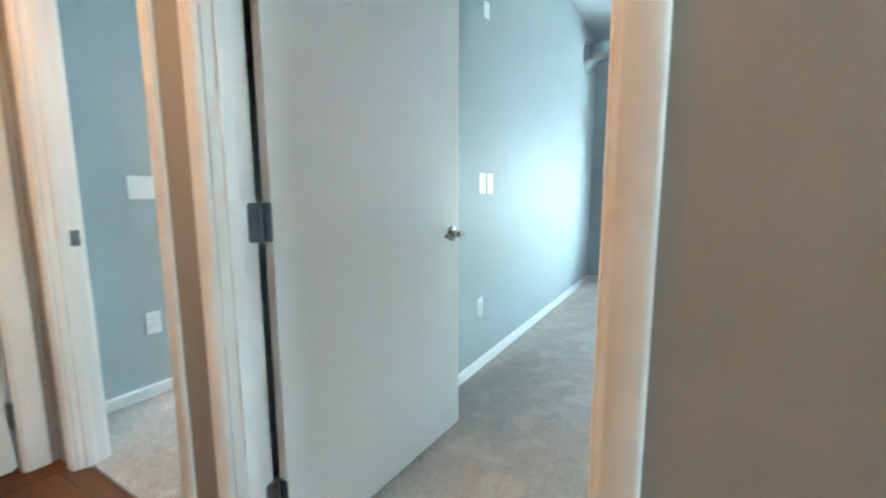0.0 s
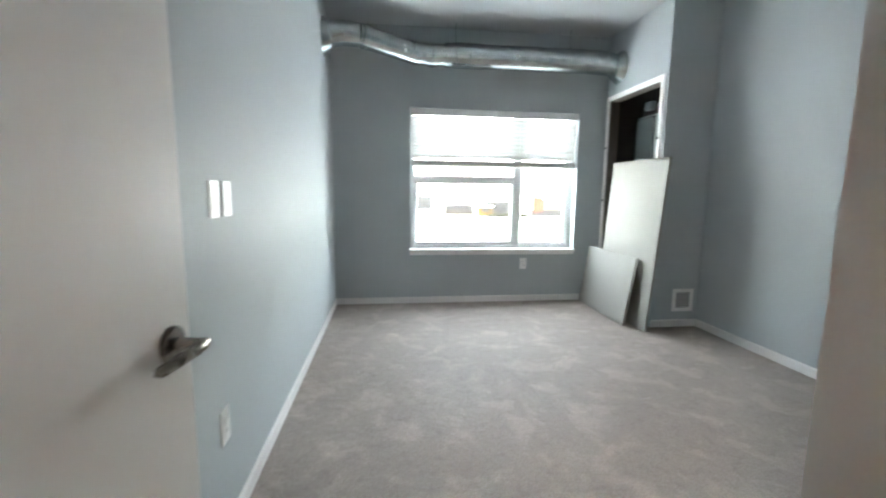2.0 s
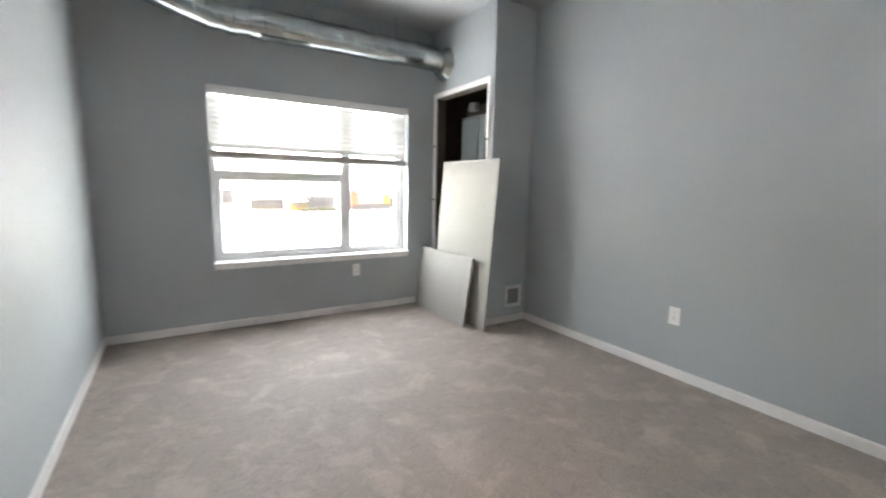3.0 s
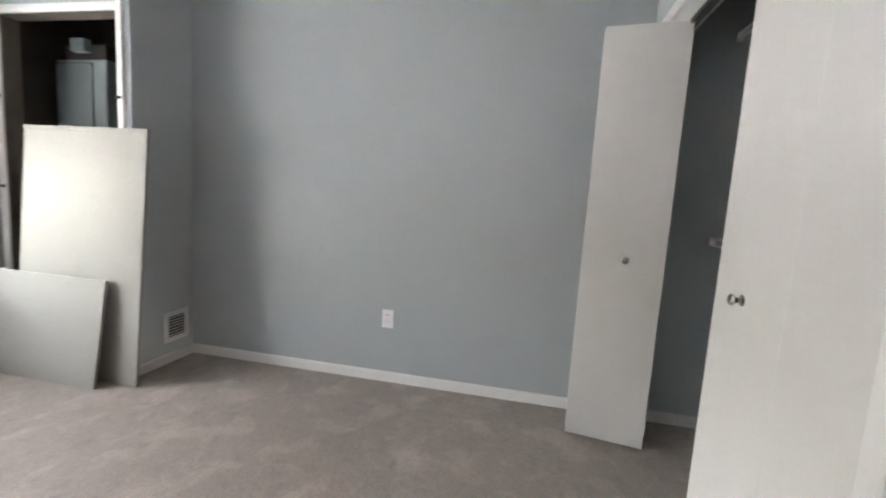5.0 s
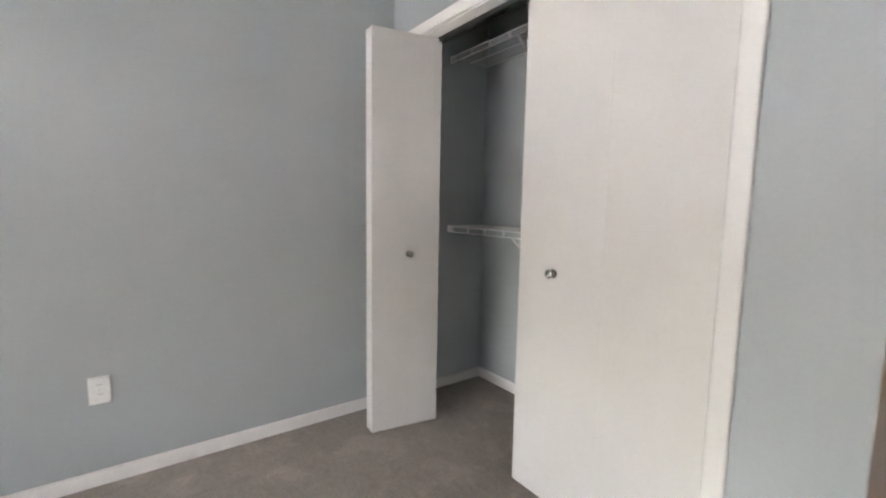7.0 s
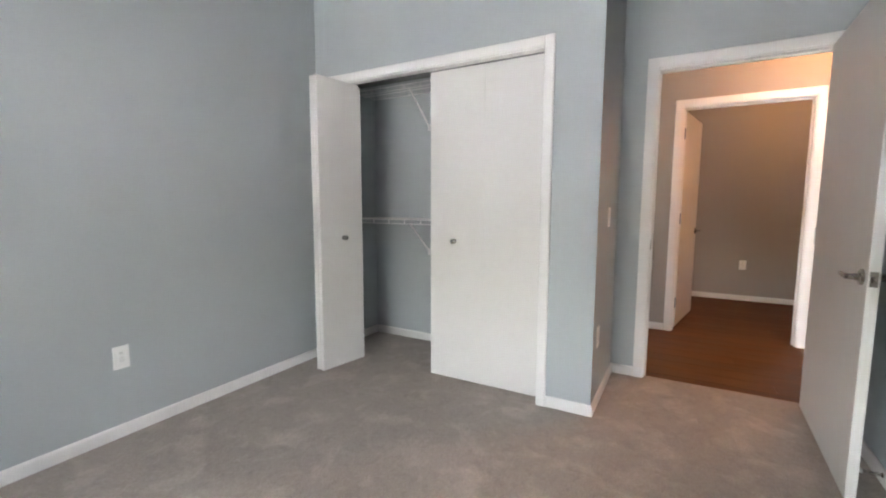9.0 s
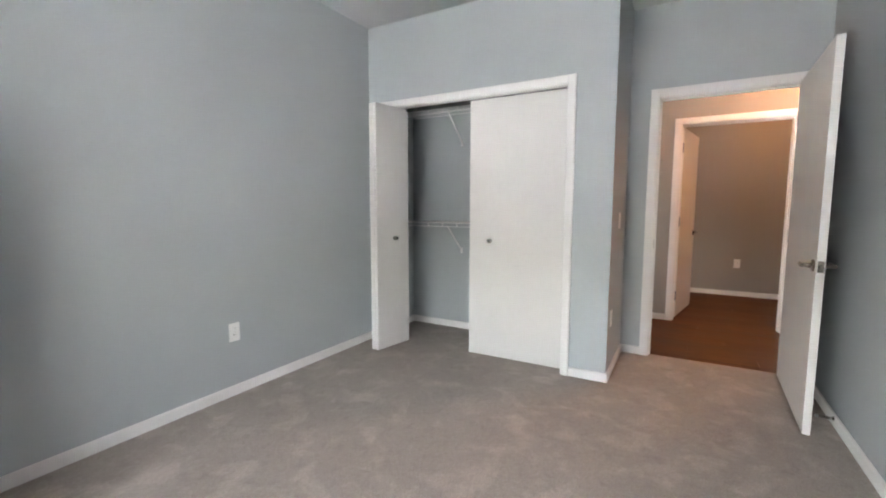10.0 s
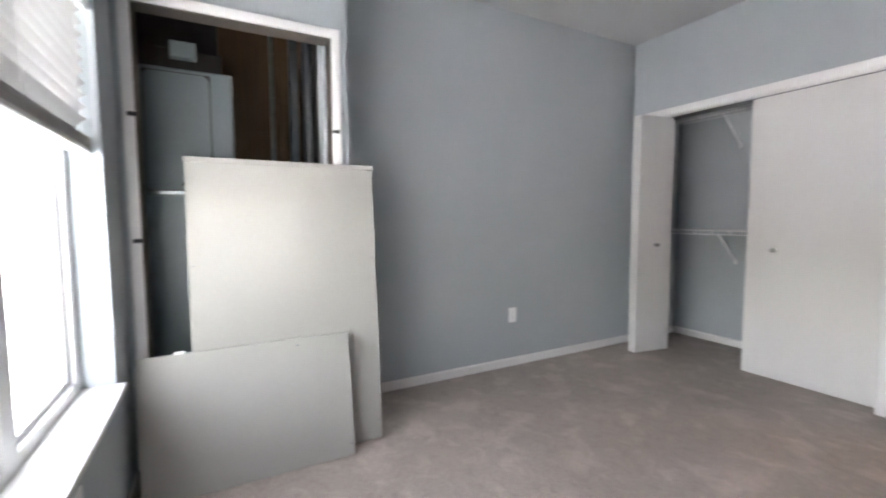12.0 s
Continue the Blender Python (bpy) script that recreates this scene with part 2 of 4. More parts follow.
MO0, MO1, MT = 5.663, 6.514, 2.084      # furnace closet opening, along y

# ---- floors and ceilings ----
solid("floor_bedroom", boxes((W - 0.02, 5.4, DW - 0.055, N + 0.02, -0.12, 0.0)), CARPET, "greige cut-pile carpet with trodden patches", "carpet", "structure")
solid("floor_second_bedroom", boxes((-1.8, 1.52, DW - 0.055, N + 0.02, -0.12, 0.0)), CARPET, "greige cut-pile carpet in the second bedroom", "carpet", "structure")
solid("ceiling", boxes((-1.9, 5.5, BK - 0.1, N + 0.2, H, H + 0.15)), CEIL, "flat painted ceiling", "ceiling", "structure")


# ---- walls ----
def wall(name, label, *rows, paint=None):
    rows = [(*q[:4], -0.1 if q[4] == 0 else q[4], q[5]) for q in rows]   # walls stand on the slab below the floor covering
    return solid(name, boxes(*rows), paint or WALL, label, "wall", "structure")


wall("wall_west", "blue-grey painted bedroom wall", (W - 0.12, W, DW, N, 0, H))
wall("wall_east", "blue-grey painted bedroom wall", (E, E + 0.12, CB, MY, 0, H), (E + 0.25, E + 0.37, MY, N, 0, H))
NT = N + 0.2
wall("wall_north", "blue-grey painted window wall", (W - 0.12, WX0, N, NT, 0, H), (WX1, 5.25, N, NT, 0, H),
     (WX0, WX1, N, NT, 0, WZ0), (WX0, WX1, N, NT, WZ1, H))
wall("wall_closet_front", "blue-grey painted wall round the wardrobe opening", (JX, CO0, CF - 0.12, CF, 0, H), (CO1, E, CF - 0.12, CF, 0, H), (CO0, CO1, CF - 0.12, CF, CT, H))
wall("wall_closet_side", "blue-grey painted side of the wardrobe", (JX, JX + 0.12, DH + 0.02, CF - 0.12, 0, H))
wall("wall_closet_back", "blue-grey painted wall inside the wardrobe", (JX + 0.12, E + 0.12, DH + 0.02, CB, 0, H))
wall("wall_door", "blue-grey painted wall with two bedroom doors", (DO1, JX, DH, DW, 0, H), (SO1, DO0, DH, DW, 0, H), (DO0, DO1, DH, DW, DT, H),
     (0.165, SO0, DH, DW, 0, H), (SO0, SO1, DH, DW, DT, H), (JX, 4.6, DH, DH + 0.02, 0, H))
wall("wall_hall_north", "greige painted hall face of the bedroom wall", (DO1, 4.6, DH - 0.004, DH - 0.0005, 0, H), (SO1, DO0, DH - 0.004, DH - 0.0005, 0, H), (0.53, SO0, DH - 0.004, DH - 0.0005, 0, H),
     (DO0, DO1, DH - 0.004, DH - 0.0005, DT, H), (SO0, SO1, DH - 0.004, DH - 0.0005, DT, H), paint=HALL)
wall("wall_furnace_front", "blue-grey painted wall round the furnace closet opening", (MX, MX + 0.1, MY, MO0, 0, H), (MX, MX + 0.1, MO1, N, 0, H), (MX, MX + 0.1, MO0, MO1, MT, H))
wall("wall_furnace_side", "blue-grey painted return wall with a floor vent", (MX + 0.1, E, MY, MY + 0.1, 0, H))
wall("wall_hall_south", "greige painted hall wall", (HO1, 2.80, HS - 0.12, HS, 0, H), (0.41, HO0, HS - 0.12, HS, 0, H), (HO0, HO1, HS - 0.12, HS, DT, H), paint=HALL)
# The hole in this end wall is added to let daylight onto the door jamb.
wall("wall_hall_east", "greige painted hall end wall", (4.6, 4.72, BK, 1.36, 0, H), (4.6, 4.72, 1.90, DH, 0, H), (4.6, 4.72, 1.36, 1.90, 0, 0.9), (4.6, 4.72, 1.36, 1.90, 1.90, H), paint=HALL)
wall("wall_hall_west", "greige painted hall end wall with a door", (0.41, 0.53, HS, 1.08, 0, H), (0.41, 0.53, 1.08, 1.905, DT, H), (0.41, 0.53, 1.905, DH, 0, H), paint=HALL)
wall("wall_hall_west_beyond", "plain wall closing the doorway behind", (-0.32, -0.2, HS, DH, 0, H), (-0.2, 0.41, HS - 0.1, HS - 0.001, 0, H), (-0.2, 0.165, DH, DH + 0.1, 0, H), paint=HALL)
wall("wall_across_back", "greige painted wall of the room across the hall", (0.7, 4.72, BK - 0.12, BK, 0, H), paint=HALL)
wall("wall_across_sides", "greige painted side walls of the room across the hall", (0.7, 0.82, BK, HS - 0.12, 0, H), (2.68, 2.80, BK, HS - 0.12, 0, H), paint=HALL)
wall("wall_second_bedroom_jog", "blue-grey painted wall beside the second bedroom door", (0.165, 0.285, DW, CF, 0, H))
wall("wall_second_bedroom_far", "blue-grey painted walls of the second bedroom", (-1.9, -1.78, DW, N, 0, H), (-1.78, 0.165, CF - 0.12, CF, 0, H),
     (-1.9, -0.9, N, NT, 0, H), (0.9, W - 0.12, N, NT, 0, H), (-0.9, 0.9, N, NT, 0, 0.555), (-0.9, 0.9, N, NT, 1.85, H))


# ---- baseboards ----
def baseboard(*rows, label="white painted baseboard"):
    """rows: x0, y0, x1, y1 along a wall and the side it stands on (nx, ny)."""
    for x0, y0, x1, y1, nx, ny in rows:
        d, h, t = 0.012, 0.066, 0.003
        bm = bmesh.new()
        a, b, nrm = Vector((x0, y0, 0)), Vector((x1, y1, 0)), Vector((nx, ny, 0))
        prof = [(0, t), (d, t), (d, h - 0.01), (d - 0.006, h), (0, h)]
        ends = [[bm.verts.new(p + nrm * o + Vector((0, 0, z))) for o, z in prof] for p in (a, b)]
        for i in range(len(prof)):
            j = (i + 1) % len(prof)
            bm.faces.new((ends[0][i], ends[0][j], ends[1][j], ends[1][i]))
        bm.faces.new(ends[0][::-1])
        bm.faces.new(ends[1])
        solid("baseboard", bm, TRIM, label, "baseboard", "structure")


baseboard((W, DW + 0.012, W, N, 1, 0), (W + 0.012, N, MX, N, 0, -1), (E, CF, E, MY, -1, 0), (MX, MY, E - 0.012, MY, 0, -1),
          (JX - 0.0, CF, CO0 - 0.043, CF, 0, 1), (CO1 + 0.043, CF, E - 0.012, CF, 0, 1), (JX, DW, JX, CF + 0.012, -1, 0), (2.666, DW, JX - 0.012, DW, 0, 1),
          (JX + 0.12, CB, E, CB, 0, 1), (E, CB + 0.012, E, CF - 0.12, -1, 0),
          (HO1 + 0.052, HS, 2.812, HS, 0, 1), (2.80, BK, 2.80, HS, 1, 0), (0.53, HS, HO0 - 0.052, HS, 0, 1), (0.82, BK, 2.68, BK, 0, 1), (0.285, DW, 0.285, CF, 1, 0),
          (2.658, DH, 4.6, DH, 0, -1), (1.559, DH, 1.680, DH, 0, -1))


# ---- casings and jambs ----
def casing_leg(bm, u0, u1, z0, z1, place):
    """A stepped casing board: place(u, d, z) maps width, depth out of the wall and height."""
    w = u1 - u0
    prof = [(0, 0), (0, 0.012), (0.05, 0.0150), (0.12, 0.016), (0.5, 0.0155), (0.86, 0.0135), (0.95, 0.012), (1.0, 0.009), (1.0, 0)]
    ends = [[bm.verts.new(place(u0 + w * s, d, z)) for s, d in prof] for z in (z0, z1)]
    for i in range(len(prof)):
        j = (i + 1) % len(prof)
        bm.faces.new((ends[0][i], ends[0][j], ends[1][j], ends[1][i]))
    bm.faces.new(ends[0][::-1])
    bm.faces.new(ends[1])


def casing_head(bm, u0, u1, z0, z1, place):
    h = z1 - z0
    prof = [(1, 0), (1, 0.012), (0.95, 0.0150), (0.88, 0.016), (0.5, 0.0155), (0.14, 0.0135), (0.05, 0.012), (0, 0.009), (0, 0)]
    ends = [[bm.verts.new(place(u, d, z0 + h * s)) for s, d in prof] for u in (u0, u1)]
    for i in range(len(prof)):
        j = (i + 1) % len(prof)
        bm.faces.new((ends[0][i], ends[0][j], ends[1][j], ends[1][i]))
    bm.faces.new(ends[0][::-1])
    bm.faces.new(ends[1])


def door_frame(name, along, u0, u1, top, f0, f1, cw=(0.066, 0.066), stop=None, label="white painted door frame", sides=(0, 1), lining=None):
    """Jambs, head, stops and casings of an opening from u0 to u1 in a wall between f0 and f1 (f0 < f1)."""
    def at(u, f, z):
        return Vector((u, f, z)) if along == "x" else Vector((f, u, z))
    root = thing(name, (*at((u0 + u1) / 2, (f0 + f1) / 2, 0),), label, "door frame", kind="structure")

    def slab(a, b, c, d, z0, z1, bv=0.002):
        p, q = at(a, c, 0), at(b, d, 0)
        return boxes((p.x, q.x, p.y, q.y, z0, z1), bevel=bv)
    j = 0.018
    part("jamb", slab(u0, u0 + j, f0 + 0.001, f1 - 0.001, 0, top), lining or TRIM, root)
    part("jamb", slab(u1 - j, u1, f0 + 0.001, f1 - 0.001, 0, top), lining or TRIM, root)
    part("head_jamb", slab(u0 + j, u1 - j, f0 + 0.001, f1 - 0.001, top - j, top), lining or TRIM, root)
    if stop is not None:
        s0, s1 = stop, stop + 0.035
        part("door_stop", slab(u0 + j, u0 + j + 0.011, s0, s1, 0, top - j), TRIM, root)
        part("door_stop", slab(u1 - j - 0.011, u1 - j, s0, s1, 0, top - j), TRIM, root)
        part("door_stop", slab(u0 + j, u1 - j, s0, s1, top - j - 0.011, top - j - 0.0005), TRIM, root)
    for s in sides:
        face, sign = ((f0, -1), (f1, 1))[s]
        inner, w = 0.012, cw[s]

        def place(u, d, z, face=face, sign=sign):
            return at(u, face + sign * (d + 0.0005), z)
        for a, b in ((u0 - w + inner, u0 + inner), (u1 + w - inner, u1 - inner)):
            bm = bmesh.new()
            casing_leg(bm, a, b, 0.002, top + w - inner, place)
            part("casing", bm, TRIM, root, smooth=True)
        bm = bmesh.new()
        casing_head(bm, u0 + inner, u1 - inner, top - inner, top + w - inner, place)
        part("casing", bm, TRIM, root, smooth=True)
    return root


frame_1 = door_frame("door_frame_1", "x", DO0, DO1, DT, DH, DW, (0.054, 0.062), DH + 0.025)
frame_2 = door_frame("door_frame_2", "x", SO0, SO1, DT, DH, DW, (0.054, 0.080), DH + 0.025)
frame_3 = door_frame("door_frame_3", "x", HO0, HO1, DT, HS - 0.12, HS, (0.062, 0.062), HS - 0.08)
frame_4 = door_frame("door_frame_4", "y", 1.08, 1.905, DT, 0.41, 0.53, (0.075, 0.075), 0.43, sides=(1,))
frame_5 = door_frame("wardrobe_frame", "x", CO0, CO1, CT, CF - 0.12, CF, (0.054, 0.054), None, "white painted wardrobe door frame")
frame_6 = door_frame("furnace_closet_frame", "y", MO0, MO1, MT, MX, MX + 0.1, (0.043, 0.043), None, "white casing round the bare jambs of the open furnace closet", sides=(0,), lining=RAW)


# ---- swing doors ----
def lever(root, x, y, z, out, reach):
    """A rose with a straight lever: out is the way out of the leaf (a unit vector), reach the way of the lever."""
    o, r = Vector(out), Vector(reach)
    c = Vector((x, y, z))
    bm = bmesh.new()
    lathe(bm, c, o, [(0, 0.032), (0.006, 0.032), (0.009, 0.029), (0.010, 0.014), (0.046, 0.0115), (0.048, 0.010)])
    rose = part("rose", bm, NICKEL, root, "satin nickel rose", True)
    bm = bmesh.new()
    tip = c + o * 0.047
    tube(bm, [tip - r * 0.014, tip, tip + r * 0.03, tip + r * 0.07 - o * 0.002, tip + r * 0.105 - o * 0.006, tip + r * 0.113 - o * 0.007],
         [0.009, 0.0115, 0.0105, 0.0095, 0.0085, 0.004], 14)
    part("lever", bm, NICKEL, rose, "satin nickel lever", True)


def hinge(root, x, y, z, fx, fy):
    """A butt hinge with its knuckles; (fx, fy) is the way of its leaf on the jamb."""
    bm = bmesh.new()
    for k in range(5):
        rod(bm, (x, y, z - 0.05 + k * 0.02 + 0.0006), (x, y, z - 0.03 + k * 0.02 - 0.0006), 0.0068, seg=14)
    for s in (-1, 1):
        lathe(bm, (x, y, z + s * 0.05), (0, 0, s), [(0, 0.0068), (0.003, 0.006), (0.006, 0.002)], 12)
    knuckle = part("hinge", bm, HINGE, root, "brushed steel butt hinge", True)
    w = 0.036
    plate = bmesh.new()
    if abs(fy) > abs(fx):
        box(plate, x - 0.0015, x + 0.0035, y, y + fy * w, z - 0.05, z + 0.05)
        edges = [e for e in plate.edges if abs(e.verts[0].co.x - e.verts[1].co.x) > 0.001]
        bmesh.ops.bevel(plate, geom=edges, offset=0.008, segments=4, affect="EDGES", profile=0.5)
    else:
        box(plate, x, x + fx * w, y - 0.0035, y + 0.0015, z - 0.05, z + 0.05, bevel=0.001)
    part("hinge_leaf", plate, HINGE, knuckle)
    screws = bmesh.new()
    for dz in (-0.035, 0.0, 0.035):
        if abs(fy) > abs(fx):
            lathe(screws, (x + 0.0033, y + fy * w * 0.55, z + dz), (1, 0, 0), [(0, 0.004), (0.001, 0.0038), (0.0014, 0.002)], 10)
        else:
            lathe(screws, (x + fx * w * 0.55, y - 0.0033, z + dz), (0, -1, 0), [(0, 0.004), (0.001, 0.0038), (0.0014, 0.002)], 10)
    part("screw", screws, HINGE, knuckle)


def door_hinge_leaf(root, z):
    """The hinge's other leaf, let into the edge of the door."""
    bm = boxes((0.0012, 0.0042, -0.0195, 0.0135, z - 0.05, z + 0.05))
    edges = [e for e in bm.edges if abs(e.verts[0].co.x - e.verts[1].co.x) > 0.001]
    bmesh.ops.bevel(bm, geom=edges, offset=0.008, segments=4, affect="EDGES", profile=0.5)
    bm.transform(root.matrix_basis)
    leaf = part("hinge_leaf", bm, HINGE, root, "brushed steel hinge leaf")
    leaf.matrix_parent_inverse = root.matrix_basis.inverted()


def make_door(name, pin, end, top, label):
    (px, py), (ex, ey) = pin, end
    length = math.hypot(ex - px, ey - py)
    root = thing(name, (0, 0, 0), label, "door", kind="structure")
    leaf = part("leaf", boxes((0.004, length, -0.0175, 0.0175, 0.015, top), bevel=0.0018, seg=2), DOOR, root)
    for s in (1, -1):
        lever(root, length - 0.062, s * 0.0175, 0.895, (0, s, 0), (-1, 0, 0))
    part("latch_plate", boxes((length - 0.0006, length + 0.0012, -0.0125, 0.0125, 0.866, 0.924), bevel=0.0004), NICKEL, leaf, "satin nickel latch plate")
    part("latch_bolt", boxes((length + 0.001, length + 0.011, -0.007, 0.007, 0.883, 0.907), bevel=0.003), NICKEL, leaf)
    root.matrix_basis = pose(px, py, 0, 0, 0, math.degrees(math.atan2(ey - py, ex - px)))
    return root


door_1 = make_door("door_1", (1.758, DW + 0.022), (1.790, 3.050), 2.012, "white flush bedroom door standing wide open, lever handles")
for z in (0.235, 1.0, 1.78):
    hinge(frame_1, 1.7445, DW + 0.017, z, 0, -1)
    door_hinge_leaf(door_1, z)
part("strike_plate", boxes((DO1 - 0.0195, DO1 - 0.0175, DW - 0.042, DW - 0.006, 0.875, 0.935), bevel=0.0005), NICKEL, frame_1, "satin nickel strike plate")
door_3 = make_door("door_3", (HO1 - 0.02, HS - 0.125), (2.312, -0.135), 2.012, "white flush door standing open across the hall")
for z in (0.245, 1.04, 1.81):
    hinge(frame_3, HO1 - 0.019, HS - 0.118, z, 0, 1)
    door_hinge_leaf(door_3, z)
part("strike_plate", boxes((SO0 + 0.0175, SO0 + 0.0195, DW - 0.042, DW - 0.006, 0.875, 0.935), bevel=0.0005), NICKEL, frame_2, "satin nickel strike plate")
door_4 = make_door("door_4", (0.494, 1.872), (0.494, 1.102), 2.012, "white flush door, shut, at the end of the hall")


for z in (0.235, 1.0, 1.78):
    hinge(frame_4, 0.522, 1.880, z, -1, 0)


# ---- wardrobe: bifold doors, shelves ----
def bifold_leaf(name_root, a, b, knob=None):
    (ax, ay), (bx, by) = a, b
    d = Vector((bx - ax, by - ay, 0))
    m = pose(ax, ay, 0, 0, 0, math.degrees(math.atan2(d.y, d.x)))
    bm = boxes((0.0009, d.length - 0.0009, -0.0165, 0.0165, 0.015, CT - 0.026), bevel=0.0006)
    bm.transform(m)
    leaf = part("leaf", bm, DOOR, name_root)
    if knob:
        u, s = knob
        kb = bmesh.new()
        lathe(kb, (u, s * 0.0165, 0.932), (0, s, 0), [(0, 0.0165), (0.003, 0.0165), (0.005, 0.010), (0.014, 0.0075), (0.019, 0.011), (0.026, 0.0165), (0.031, 0.0165), (0.034, 0.013), (0.035, 0.004)], 24)
        kb.transform(m)
        part("knob", kb, CHROME, leaf, "polished nickel round knob", True)
    return leaf


TY = CF - 0.078   # track line
closed_pair = thing("bifold_door", ((CO0 + 3.87) / 2, TY, 0), "white flush bifold wardrobe door pair, shut", "wardrobe door", "wardrobe doors")
bifold_leaf(closed_pair, (CO0 + 0.020, TY), (3.4948, TY))
bifold_leaf(closed_pair, (3.4932, TY), (3.876, TY), (0.205, 1))
folded_pair = thing("bifold_door", (4.55, TY, 0), "white flush bifold wardrobe door pair, folded open", "wardrobe door", "wardrobe doors")
bifold_leaf(folded_pair, (4.592, TY + 0.002), (4.588, 3.110))
bifold_leaf(folded_pair, (4.550, 3.114), (4.490, TY - 0.004), (0.195, -1))
hb = bmesh.new()
for z in (0.25, 1.0, 1.75):
    rod(hb, (4.5692, 3.104, z - 0.03), (4.5692, 3.104, z + 0.03), 0.0025, seg=10)
part("hinge", hb, HINGE, folded_pair, "steel fold hinge")
part("track", boxes((CO0 + 0.02, CO1 - 0.02, TY - 0.015, TY - 0.011, CT - 0.042, CT - 0.018), (CO0 + 0.02, CO1 - 0.02, TY + 0.011, TY + 0.015, CT - 0.042, CT - 0.018),
                   (CO0 + 0.02, CO1 - 0.02, TY - 0.011, TY + 0.011, CT - 0.022, CT - 0.018)), STUD, frame_5, "steel bifold door track")


def wire_shelf(z, depth):
    root = thing("wire_shelf", (3.9, CB, z), "white coated wire shelf on slanted brackets", "shelf", "wardrobe shelves")
    x0, x1 = JX + 0.13, E - 0.012
    for y, dz, r in ((CB + 0.012, 0, 0.003), (CB + depth, 0, 0.0032), (CB + depth, -0.032, 0.0032), (CB + depth * 0.5, -0.004, 0.003)):
        bm = bmesh.new()
        rod(bm, (x0, y, z + dz), (x1, y, z + dz), r, seg=8)
        part("rail", bm, WIRE, root, smooth=True)
    cross = bmesh.new()
    k = int((x1 - x0) / 0.0254)
    for i in range(k + 1):
        x = x0 + (x1 - x0) * i / k
        rod(cross, (x, CB + 0.012, z + 0.004), (x, CB + depth, z + 0.004), 0.0015, seg=5)
    tagged(part("wires", cross, WIRE, root), kind="stuff")
    for i in range(int((x1 - x0) / 0.15)):
        x = x1 - 0.05 - i * 0.15
        part("lip_tie", boxes((x - 0.004, x + 0.004, CB + depth - 0.002, CB + depth + 0.003, z - 0.032, z)), WIRE, root)
    for x in (4.262, 3.45):
        bm = bmesh.new()
        rod(bm, (x, CB + depth - 0.01, z - 0.03), (x, CB + 0.008, z - 0.27), 0.006, seg=8)
        box(bm, x - 0.009, x + 0.009, CB, CB + 0.012, z - 0.30, z - 0.25, bevel=0.002)
        part("bracket", bm, WIRE, root, "white angled shelf bracket", True)
    for x in (x1 - 0.006, x0 + 0.006):
        part("end_clip", boxes((x - 0.006, x + 0.006, CB + depth - 0.02, CB + depth + 0.006, z - 0.036, z + 0.008), bevel=0.002), PLASTIC, root)


wire_shelf(1.047, 0.30)
wire_shelf(2.065, 0.30)


# ---- window, sill, blind ----
window = thing("window_1", ((WX0 + WX1) / 2, N + 0.12, WZ0), "white vinyl window with a sliding left sash and fixed right pane", "window", kind="structure")
GY0, GY1 = N + 0.10, N + 0.17
MU = 3.497
part("window_frame", boxes((WX0, WX0 + 0.05, GY0, GY1, WZ0, WZ1), (WX1 - 0.05, WX1, GY0, GY1, WZ0, WZ1), (WX0 + 0.05, WX1 - 0.05, GY0, GY1, WZ0, WZ0 + 0.05),
                          (WX0 + 0.05, WX1 - 0.05, GY0, GY1, WZ1 - 0.05, WZ1), bevel=0.004), VINYL, window)
part("mullion", boxes((MU - 0.044, MU + 0.044, GY0 - 0.004, GY1 - 0.004, WZ0 + 0.045, WZ1 - 0.045), bevel=0.004), VINYL, window)
part("transom", boxes((WX0 + 0.045, MU - 0.028, GY0 - 0.004, GY1 - 0.006, 1.255, 1.305), bevel=0.004), VINYL, window)
sx0, sx1, sz0, sz1 = WX0 + 0.05, MU - 0.03, WZ0 + 0.05, 1.255
part("sash", boxes((sx0, sx0 + 0.03, GY0 + 0.006, GY1 - 0.012, sz0, sz1), (sx1 - 0.03, sx1, GY0 + 0.006, GY1 - 0.012, sz0, sz1),
                   (sx0 + 0.03, sx1 - 0.03, GY0 + 0.006, GY1 - 0.012, sz0, sz0 + 0.03), (sx0 + 0.03, sx1 - 0.03, GY0 + 0.006, GY1 - 0.012, sz1 - 0.026, sz1), bevel=0.003), VINYL, window)
fx0, fx1 = MU + 0.03, WX1 - 0.05
part("glazing_bead", boxes((fx0, fx0 + 0.018, GY0 + 0.02, GY1 - 0.01, sz0, WZ1 - 0.05), (fx1 - 0.03, fx1, GY0 + 0.02, GY1 - 0.01, sz0, WZ1 - 0.05),
                           (fx0 + 0.018, fx1 - 0.03, GY0 + 0.02, GY1 - 0.01, sz0, sz0 + 0.018), bevel=0.003), VINYL, window)
for a, b, c, d in ((sx0 + 0.028, sx1 - 0.028, sz0 + 0.028, sz1 - 0.024), (sx0, sx1, 1.304, WZ1 - 0.05), (fx0 + 0.016, fx1 - 0.028, sz0 + 0.016, WZ1 - 0.05)):
    pane = part("pane", boxes((a, b, GY0 + 0.035, GY0 + 0.04, c, d)), GLASS, window, "clear glass pane")
    pane.visible_shadow = False
part("sash_lock", boxes((MU - 0.055, MU - 0.035, GY0 - 0.008, GY0 + 0.006, 0.86, 0.94), bevel=0.003), VINYL, window)
